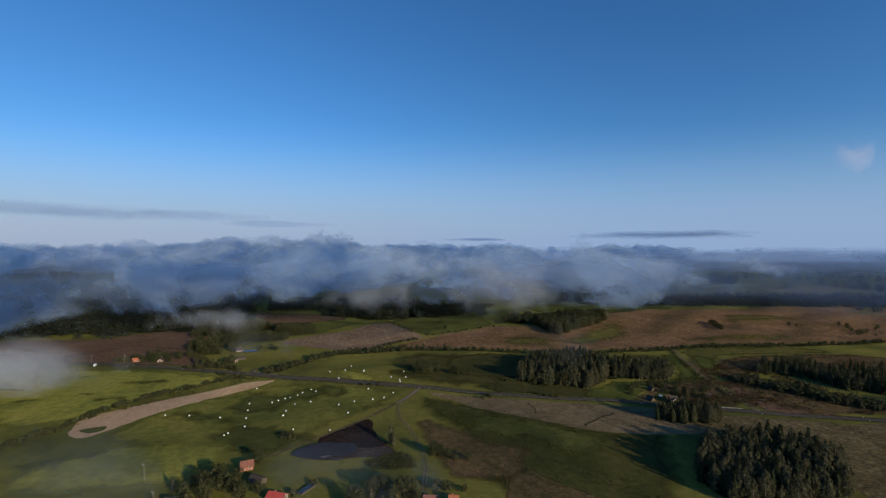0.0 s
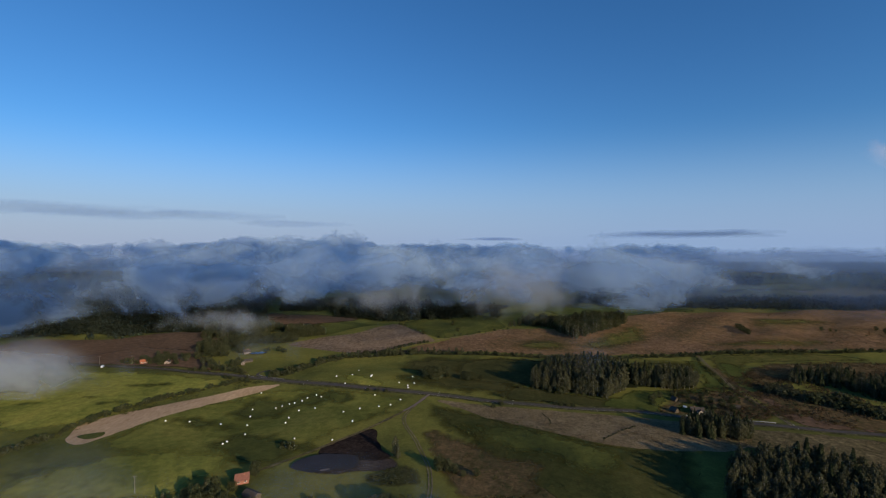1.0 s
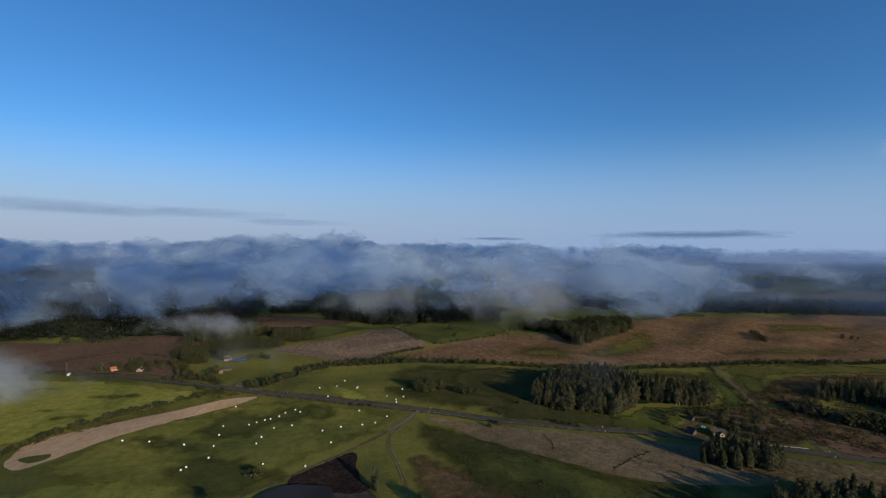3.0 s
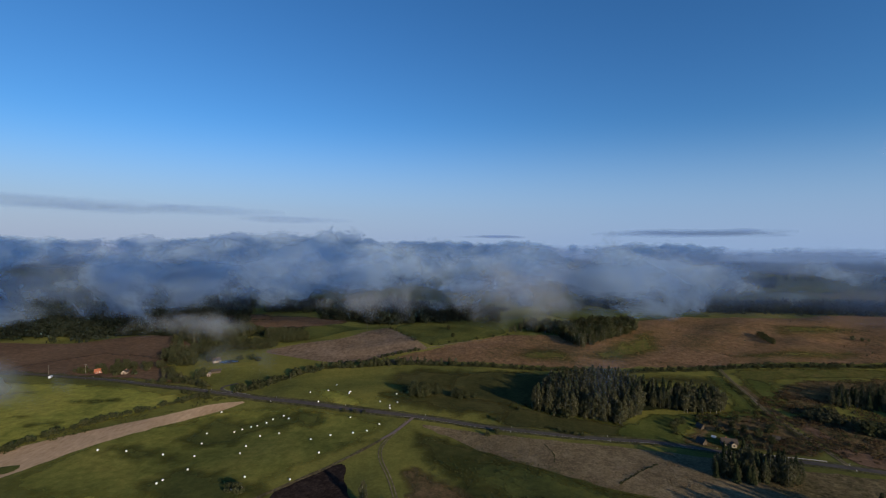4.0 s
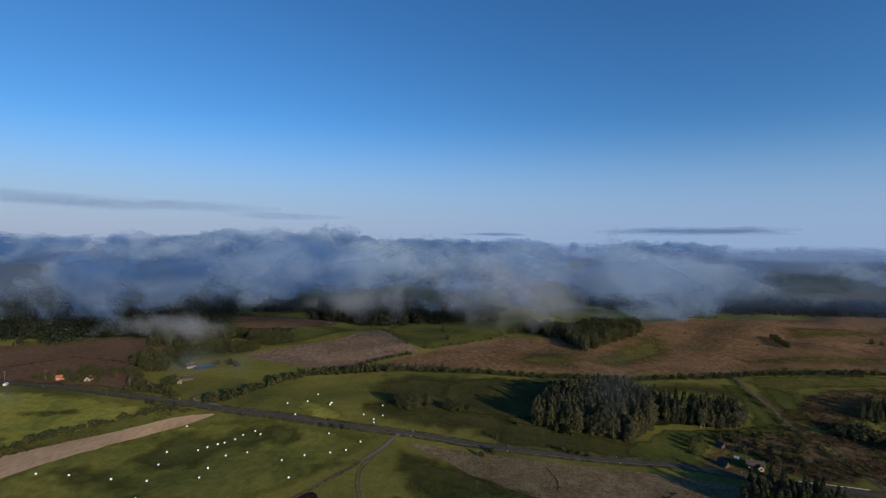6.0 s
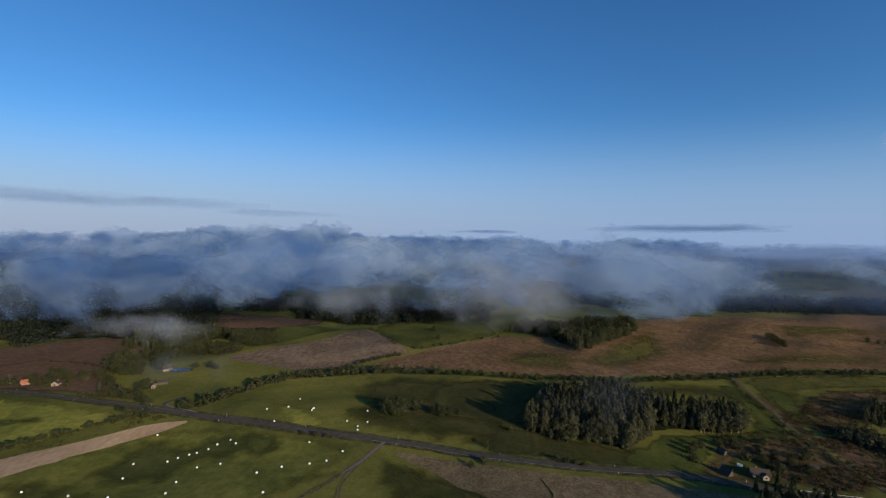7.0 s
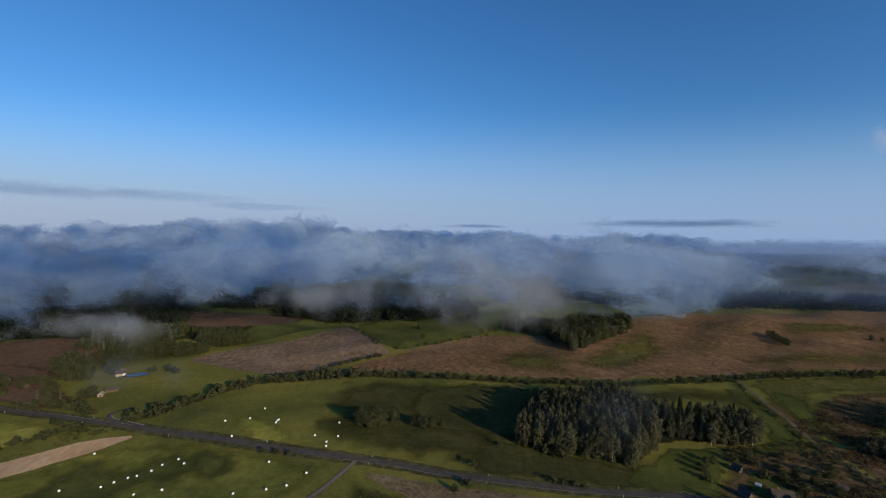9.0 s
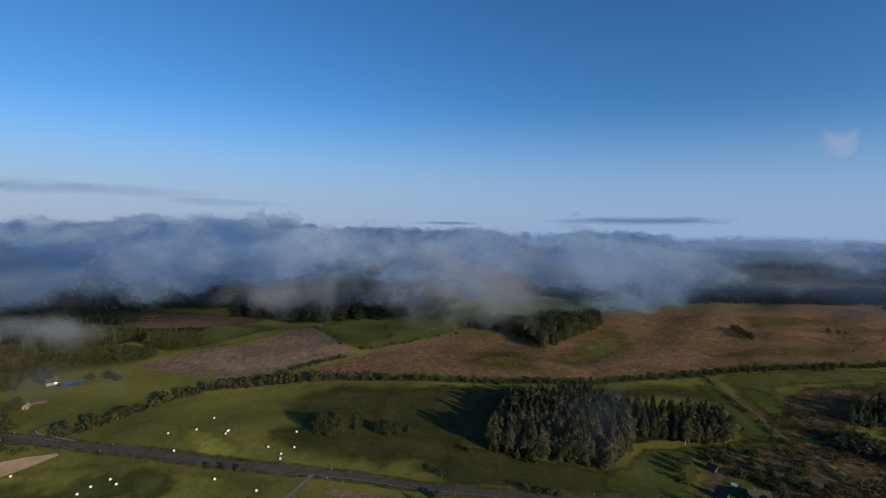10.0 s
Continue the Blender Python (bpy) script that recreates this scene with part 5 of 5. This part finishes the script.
# ---- far woods ----
def far_woods():
    """Distant woods: thousands of small trees in one mesh."""
    rng = np.random.default_rng(23)
    n = 150000
    y = 640 + 2000 * rng.uniform(0, 1, n) ** 1.7
    x = rng.uniform(-1.25, 1.25, n) * (y + 120)
    belt = np.array([noise.noise(Vector((a / 330, b / 170, 3.1))) + 0.5 * noise.noise(Vector((a / 110, b / 80, 9.4))) for a, b in zip(x, y)])
    keep = belt > 0.12
    keep &= ~((x > -110) & (x < 720) & (y < 800 + 0.05 * x)) & (y > 660) & ~((x > 560) & (x < 1000) & (y > 990) & (y < 1260)) & ~((x > -380) & (x < -150) & (y < 735))
    keep |= (y > 690) & (x < 70) & (x > -190) & (y < 830)
    x, y = x[keep], y[keep]
    pick = rng.permutation(len(x))[:4200]
    x, y = x[pick], y[pick]
    m2 = 900
    rx, ry = rng.uniform(400, 1000, m2), rng.uniform(0, 1, m2) * 110 + 790
    x, y = np.r_[x, rx], np.r_[y, ry]
    for poly, count in (([(232, 862), (300, 838), (425, 935), (540, 1130), (580, 1370), (430, 1330), (300, 1080)], 800), ([(-900, 440), (-505, 540), (-408, 543), (-366, 592), (-310, 610), (-275, 645), (-330, 780), (-900, 820)], 1900), ([(728, 1242), (782, 1185), (889, 1332), (813, 1370)], 160), ([(-300, 745), (-215, 750), (-184, 700), (-110, 678), (-12, 680), (45, 728), (44, 792), (-101, 820), (-320, 835)], 900)):
        px, py = rng.uniform(min(q[0] for q in poly), max(q[0] for q in poly), count * 3), rng.uniform(min(q[1] for q in poly), max(q[1] for q in poly), count * 3)
        ok = np.array([inside(poly, a, b) for a, b in zip(px, py)])
        x, y = np.r_[x, px[ok][:count]], np.r_[y, py[ok][:count]]
    tall = rng.uniform(12, 20, len(x)) * np.clip(0.9 + (y - 700) / 5000, 0.9, 1.2)
    protos = [crown_points(k, 1.0, rng, s) for k, s in (("spruce", 60), ("birch", 60), ("spruce", 60), ("oak", 60))]
    for p in protos:
        order = rng.permutation(len(p[0]))
        p[0][:], p[1][:] = p[0][order], p[1][order]
    vs = []
    for i in range(len(x)):
        p = protos[i % 4]
        k = 18 if y[i] > 1500 else 42
        c = p[0][:k] * tall[i] * np.array((1.35, 1.35, 1)) + np.array((x[i], y[i], 0))
        c[:, 2] += ground_z(x[i], y[i])
        v, _ = quads(c, tall[i] * (0.12 if y[i] > 1500 else 0.085), rng, p[1][:k])
        vs.append(v)
    v = np.concatenate(vs)
    me = bpy.data.meshes.new("far_woods")
    nf = len(v) // 4
    me.vertices.add(len(v))
    me.vertices.foreach_set("co", v.astype(np.float32).ravel())
    me.loops.add(len(v))
    me.loops.foreach_set("vertex_index", np.arange(len(v), dtype=np.int32))
    me.polygons.add(nf)
    me.polygons.foreach_set("loop_start", np.arange(0, 4 * nf, 4, dtype=np.int32))
    me.update(calc_edges=True)
    me.materials.append(MAT["distant"])
    tagged(new("far_woods", me), "dark distant mixed woods under low mist", "woods", kind="stuff")


far_woods()


# ---- mist and clouds ----
def mist_material(name, stops, scale, thresh, soft, strength, stretch=(1, 0.7, 1.7), slope=(0.0, 0.0), tint=(0.80, 0.80, 0.80), detail=8.0, drift=0.5, rise=0.0, lobes=0.0):
    """Thin vapour: noise in world space thins it out; stops give its density by height in units of 160 m."""
    m, t = shader(name)
    pos = t.nodes.new("ShaderNodeNewGeometry").outputs["Position"]
    mp = node(t, "ShaderNodeMapping")
    mp.inputs["Scale"].default_value = stretch
    t.links.new(pos, mp.inputs[0])
    n = noise_at(t, scale, detail, 0.56, mp.outputs[0], 0.25)
    xyz = t.nodes.new("ShaderNodeSeparateXYZ")
    t.links.new(pos, xyz.inputs[0])

    def calc(op, a, b):
        k = t.nodes.new("ShaderNodeMath")
        k.operation = op
        for s, value in ((k.inputs[0], a), (k.inputs[1], b)):
            if isinstance(value, bpy.types.NodeSocket):
                t.links.new(value, s)
            else:
                s.default_value = value
        return k.outputs[0]

    lift = ramp(t, calc("DIVIDE", xyz.outputs[2], 160.0), [(a, (b, b, b)) for a, b in stops])
    d = calc("ADD", n, calc("SUBTRACT", lift, 0.5))
    big = noise_at(t, scale * 0.22, 2, 0.5, mp.outputs[0])
    d = calc("ADD", d, calc("MULTIPLY", calc("SUBTRACT", big, 0.5), drift))
    d = calc("ADD", d, calc("MULTIPLY", calc("MAXIMUM", xyz.outputs[0], -150.0), slope[0]))
    d = calc("ADD", d, calc("MULTIPLY", xyz.outputs[1], slope[1]))
    if rise:
        open_side = calc("MULTIPLY", calc("MAXIMUM", calc("SUBTRACT", xyz.outputs[0], 260.0), 0.0), rise)
        open_side = calc("ADD", open_side, calc("MULTIPLY", calc("MAXIMUM", calc("SUBTRACT", -330.0, xyz.outputs[0]), 0.0), rise * 0.45))
        d = calc("SUBTRACT", d, calc("MULTIPLY", open_side, calc("MAXIMUM", calc("SUBTRACT", 1.0, calc("DIVIDE", xyz.outputs[2], 102.0)), 0.0)))
    f = node(t, "ShaderNodeMapRange")
    f.interpolation_type = "SMOOTHSTEP"
    f.inputs[1].default_value, f.inputs[2].default_value, f.inputs[4].default_value = thresh, thresh + soft, strength
    t.links.new(d, f.inputs[0])
    out, mx = t.nodes.new("ShaderNodeOutputMaterial"), t.nodes.new("ShaderNodeMixShader")
    clear, dif, tr, body = t.nodes.new("ShaderNodeBsdfTransparent"), t.nodes.new("ShaderNodeBsdfDiffuse"), t.nodes.new("ShaderNodeBsdfTranslucent"), t.nodes.new("ShaderNodeMixShader")
    bump = node(t, "ShaderNodeBump", Strength=0.5, Distance=18.0)
    t.links.new(noise_at(t, scale, 2, 0.5, mp.outputs[0], 0.35), bump.inputs["Height"])
    t.links.new(bump.outputs[0], dif.inputs["Normal"])
    for s in (dif, tr):
        s.inputs[0].default_value = (*tint, 1)
    # translucent share sets how sunlit the vapour looks: duller left, brighter in noise lobes
    share = node(t, "ShaderNodeMapRange")
    share.inputs[1].default_value, share.inputs[2].default_value, share.inputs[3].default_value, share.inputs[4].default_value = -420, 330, 0.895, 0.85
    t.links.new(xyz.outputs[0], share.inputs[0])
    lit = noise_at(t, scale * 0.75, 4, 0.55, mp.outputs[0], 0.4)
    part_lit = calc("SUBTRACT", share.outputs[0], calc("MULTIPLY", calc("SUBTRACT", lit, 0.5), lobes))
    t.links.new(calc("MINIMUM", calc("MAXIMUM", part_lit, 0.35), 0.99), body.inputs[0])
    t.links.new(dif.outputs[0], body.inputs[1])
    t.links.new(tr.outputs[0], body.inputs[2])
    t.links.new(f.outputs[0], mx.inputs[0])
    t.links.new(clear.outputs[0], mx.inputs[1])
    t.links.new(body.outputs[0], mx.inputs[2])
    t.links.new(mx.outputs[0], out.inputs[0])
    return m


def veil(name, r, a0, a1, z0, z1, material, parent, wave=20.0, cols=56, rows_=6):
    """One undulating curtain of vapour, on a wide arc ahead."""
    verts, faces = [], []
    for i in range(cols + 1):
        a = radians(a0 + (a1 - a0) * i / cols)
        for j in range(rows_ + 1):
            v = j / rows_
            q = 1.8 * r + wave * (math.sin(a * 19 + r) + 0.4 * math.sin(a * 37 + 2 * r) + 0.8 * math.sin(v * 3 + a * 11))
            verts.append((q * math.sin(a), 60 - 0.8 * r + q * math.cos(a), z0 + (z1 - z0) * v))
    for i in range(cols):
        for j in range(rows_):
            k = i * (rows_ + 1) + j
            faces.append((k, k + rows_ + 1, k + rows_ + 2, k + 1))
    ob = new(name, mesh_of(name, verts, faces, material, True))
    ob.parent = parent
    return ob


BANK = [(0.0, 0.0), (0.12, 0.12), (0.28, 0.42), (0.48, 0.52), (0.56, 0.50), (0.91, 0.04), (1.0, 0.0)]
# blue tints put sky-lit shade and distance into the vapour's colour
near_mat = mist_material("low_cloud", BANK, 0.0098, 0.570, 0.17, 0.60, stretch=(1, 0.9, 1.5), slope=(-0.00027, 0.00014), tint=(0.57, 0.73, 0.92), detail=8.0, drift=1.0, rise=0.0015, lobes=1.3)
away_mat = mist_material("low_cloud_tops", BANK, 0.0066, 0.50, 0.16, 0.85, stretch=(1, 0.9, 1.4), slope=(-0.00010, 0.00006), tint=(0.45, 0.63, 0.86), detail=8.0, drift=0.8, lobes=1.2)
bank = tagged(new("mist_bank"), "ragged grey blue bank of low cloud over woods", "cloud", kind="stuff")
for k in range(13):
    r = 470 * 1.098 ** k
    veil("mist_layer", r, -38, 38, 4, 170, near_mat, bank, wave=r * 0.007)
for r in (1580, 1800, 2080):
    veil("mist_layer", r, -38, 38, 4, 170, away_mat, bank, wave=r * 0.007)

# thin haze over the far land, painted as bluish sheets, stronger farther off
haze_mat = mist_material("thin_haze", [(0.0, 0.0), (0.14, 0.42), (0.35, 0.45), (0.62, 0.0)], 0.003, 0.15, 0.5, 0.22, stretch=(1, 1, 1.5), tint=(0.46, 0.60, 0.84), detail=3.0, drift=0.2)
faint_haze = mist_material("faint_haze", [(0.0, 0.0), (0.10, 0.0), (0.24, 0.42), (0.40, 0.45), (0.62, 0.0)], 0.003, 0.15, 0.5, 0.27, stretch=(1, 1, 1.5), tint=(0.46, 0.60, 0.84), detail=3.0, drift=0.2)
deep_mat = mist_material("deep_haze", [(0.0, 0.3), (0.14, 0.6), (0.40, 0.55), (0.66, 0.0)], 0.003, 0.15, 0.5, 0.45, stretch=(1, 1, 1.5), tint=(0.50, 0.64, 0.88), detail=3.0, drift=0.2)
haze = tagged(new("far_haze"), "pale tinted sheets painting thin morning haze over distant land", "haze", kind="stuff")
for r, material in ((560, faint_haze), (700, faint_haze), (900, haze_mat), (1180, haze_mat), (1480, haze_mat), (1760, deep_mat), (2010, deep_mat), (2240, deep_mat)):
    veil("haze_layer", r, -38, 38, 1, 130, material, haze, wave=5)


def puff_material(name, strength, tint=(0.62, 0.68, 0.76), shaded=0.86, grain=0.028):
    """A drifting wisp: ragged noise that fades out from the middle."""
    m, t = shader(name)
    co = t.nodes.new("ShaderNodeTexCoord").outputs["Object"]
    n = noise_at(t, grain, 6, 0.52, None, 0.3)
    ln = t.nodes.new("ShaderNodeVectorMath")
    ln.operation = "LENGTH"
    t.links.new(co, ln.inputs[0])
    k = t.nodes.new("ShaderNodeMath")
    k.operation = "MULTIPLY_ADD"
    t.links.new(ln.outputs["Value"], k.inputs[0])
    k.inputs[1].default_value = -0.8
    w = t.nodes.new("ShaderNodeMath")
    w.operation = "MULTIPLY"
    t.links.new(n, w.inputs[0])
    w.inputs[1].default_value = 1.9
    t.links.new(w.outputs[0], k.inputs[2])
    f = node(t, "ShaderNodeMapRange")
    f.interpolation_type = "SMOOTHSTEP"
    f.inputs[1].default_value, f.inputs[2].default_value, f.inputs[4].default_value = 0.28, 1.0, strength
    t.links.new(k.outputs[0], f.inputs[0])
    out, mx, clear_, dif = t.nodes.new("ShaderNodeOutputMaterial"), t.nodes.new("ShaderNodeMixShader"), t.nodes.new("ShaderNodeBsdfTransparent"), t.nodes.new("ShaderNodeBsdfDiffuse")
    dif.inputs[0].default_value = (*tint, 1)
    tr, body = t.nodes.new("ShaderNodeBsdfTranslucent"), t.nodes.new("ShaderNodeMixShader")
    tr.inputs[0].default_value, body.inputs[0].default_value = (*tint, 1), shaded
    t.links.new(dif.outputs[0], body.inputs[1])
    t.links.new(tr.outputs[0], body.inputs[2])
    t.links.new(f.outputs[0], mx.inputs[0])
    t.links.new(clear_.outputs[0], mx.inputs[1])
    t.links.new(body.outputs[0], mx.inputs[2])
    t.links.new(mx.outputs[0], out.inputs[0])
    return m


def wisp(x, y, z, w, h, material, layers=2):
    """A loose patch of drifting mist, several bowed layers deep."""
    root = tagged(new("mist_wisp"), "loose pale patch of drifting morning mist", "mist", "drifting wisps", "stuff")
    root.matrix_basis = pose(x, y, z)
    for k in range(layers):
        verts, faces, n = [], [], 10
        dy = (k - (layers - 1) / 2) * w * 0.16
        for i in range(n + 1):
            for j in range(n + 1):
                a, b_ = 2 * i / n - 1, 2 * j / n - 1
                verts.append((a, 0.16 * math.sin(3 * a + k) + 0.1 * math.cos(2 * b_ + k), b_))
        for i in range(n):
            for j in range(n):
                q = i * (n + 1) + j
                faces.append((q, q + n + 1, q + n + 2, q + 1))
        ob = part("mist_layer", mesh_of("mist_layer", verts, faces, material, True), None, root)
        ob.matrix_basis = pose(0, dy, 0) @ Matrix.Diagonal((w, w * 0.3, h, 1))


soft = puff_material("mist", 0.30, (0.64, 0.69, 0.76), 0.72)
veil_mat = puff_material("faint_mist", 0.10)
wisp(-350, 338, 18, 112, 34, puff_material("valley_mist", 0.60, (0.66, 0.69, 0.74), 0.68, 0.013))
wisp(-150, 178, 24, 60, 26, veil_mat)
wisp(-40, 180, 24, 44, 20, veil_mat)
wisp(90, 312, 46, 34, 26, puff_material("trace_of_mist", 0.05))
wisp(70, 440, 78, 75, 36, soft)
wisp(-190, 432, 16, 55, 18, veil_mat)
wisp(-262, 512, 30, 85, 17, soft)
wisp(-95, 560, 55, 70, 30, soft)


def horizon_material():
    """Glowing sheet for the pale distance where land and sky merge, thinning upwards."""
    m, t = shader("horizon_haze_glow")
    pos = t.nodes.new("ShaderNodeNewGeometry").outputs["Position"]
    xyz = t.nodes.new("ShaderNodeSeparateXYZ")
    t.links.new(pos, xyz.inputs[0])
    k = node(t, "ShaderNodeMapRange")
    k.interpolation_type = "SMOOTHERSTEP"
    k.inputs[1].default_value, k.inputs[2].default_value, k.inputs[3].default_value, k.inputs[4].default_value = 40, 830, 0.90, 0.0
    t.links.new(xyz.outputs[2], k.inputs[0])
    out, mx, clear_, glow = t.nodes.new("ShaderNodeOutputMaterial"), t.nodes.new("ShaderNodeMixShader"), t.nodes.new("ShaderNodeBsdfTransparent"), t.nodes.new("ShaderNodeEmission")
    # haze light is emitted by the sheet itself, warmer to the left
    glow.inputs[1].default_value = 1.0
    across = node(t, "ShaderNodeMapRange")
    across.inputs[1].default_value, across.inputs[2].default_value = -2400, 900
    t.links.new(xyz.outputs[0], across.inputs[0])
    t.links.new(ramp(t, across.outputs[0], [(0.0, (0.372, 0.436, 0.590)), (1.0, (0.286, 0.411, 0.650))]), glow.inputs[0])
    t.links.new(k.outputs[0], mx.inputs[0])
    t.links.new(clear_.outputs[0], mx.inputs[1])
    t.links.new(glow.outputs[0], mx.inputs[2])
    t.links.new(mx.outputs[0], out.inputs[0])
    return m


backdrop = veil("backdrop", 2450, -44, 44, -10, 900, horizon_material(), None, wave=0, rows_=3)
tagged(backdrop, "glowing pale blue sheet standing for hazy distance at the horizon", "backdrop", kind="structure")


def high_cloud(x, z, w, h, material, turn=0.0, r=2380.0):
    """A thin high cloud, a bowed sheet far away."""
    a0 = math.atan2(x, r)
    root = tagged(new("high_cloud"), "thin streak of high cloud near the horizon", "cloud", "high clouds", "stuff")
    root.matrix_basis = pose(r * math.sin(a0), 60 + r * math.cos(a0), z, 0, 0, turn - math.degrees(a0))
    verts, faces, n = [], [], 12
    for i in range(n + 1):
        for j in range(n + 1):
            a, b_ = 2 * i / n - 1, 2 * j / n - 1
            verts.append((a, 0.1 * a * a + 0.05 * math.sin(4 * b_), b_))
    for i in range(n):
        for j in range(n):
            q = i * (n + 1) + j
            faces.append((q, q + n + 1, q + n + 2, q + 1))
    ob = part("sheet", mesh_of("sheet", verts, faces, material, True), None, root)
    ob.matrix_basis = Matrix.Diagonal((w, w * 0.2, h, 1))


def streak_material(name, tint, strength, scale, stretch, low, through_=0.8):
    m, t = shader(name)
    co = t.nodes.new("ShaderNodeTexCoord").outputs["Object"]
    ln = t.nodes.new("ShaderNodeVectorMath")
    ln.operation = "LENGTH"
    t.links.new(co, ln.inputs[0])
    mp = node(t, "ShaderNodeMapping")
    mp.inputs["Scale"].default_value = stretch
    t.links.new(t.nodes.new("ShaderNodeNewGeometry").outputs["Position"], mp.inputs[0])
    n = noise_at(t, scale, 6, 0.55, mp.outputs[0], 0.3)
    k = t.nodes.new("ShaderNodeMath")
    k.operation = "MULTIPLY_ADD"
    t.links.new(ln.outputs["Value"], k.inputs[0])
    k.inputs[1].default_value = -0.55
    t.links.new(n, k.inputs[2])
    f = node(t, "ShaderNodeMapRange")
    f.interpolation_type = "SMOOTHSTEP"
    f.inputs[1].default_value, f.inputs[2].default_value, f.inputs[4].default_value = low, low + 0.5, strength
    t.links.new(k.outputs[0], f.inputs[0])
    out, mx, clear_, dif, tr, body = (t.nodes.new(q) for q in ("ShaderNodeOutputMaterial", "ShaderNodeMixShader", "ShaderNodeBsdfTransparent", "ShaderNodeBsdfDiffuse", "ShaderNodeBsdfTranslucent", "ShaderNodeMixShader"))
    dif.inputs[0].default_value = tr.inputs[0].default_value = (*tint, 1)
    body.inputs[0].default_value = through_
    t.links.new(dif.outputs[0], body.inputs[1])
    t.links.new(tr.outputs[0], body.inputs[2])
    t.links.new(f.outputs[0], mx.inputs[0])
    t.links.new(clear_.outputs[0], mx.inputs[1])
    t.links.new(body.outputs[0], mx.inputs[2])
    t.links.new(mx.outputs[0], out.inputs[0])
    return m


grey_streak = streak_material("grey_streak", (0.42, 0.52, 0.72), 0.78, 0.005, (0.5, 0.5, 3.0), -0.12, 0.95)
pale_streak = streak_material("pale_streak", (0.46, 0.60, 0.86), 0.34, 0.0042, (0.4, 0.4, 2.5), -0.10, 0.9)
rosy = streak_material("rosy_cloud", (0.86, 0.68, 0.66), 0.16, 0.010, (1, 1, 1.2), 0.05, 0.0)
high_cloud(1165, 152, 440, 24, grey_streak)
high_cloud(160, 128, 190, 11, grey_streak)
high_cloud(-2290, 258, 520, 34, pale_streak)
high_cloud(-1600, 240, 520, 30, pale_streak, 4)
high_cloud(-900, 208, 330, 20, pale_streak, 6)
high_cloud(2300, 462, 150, 74, rosy, 48)
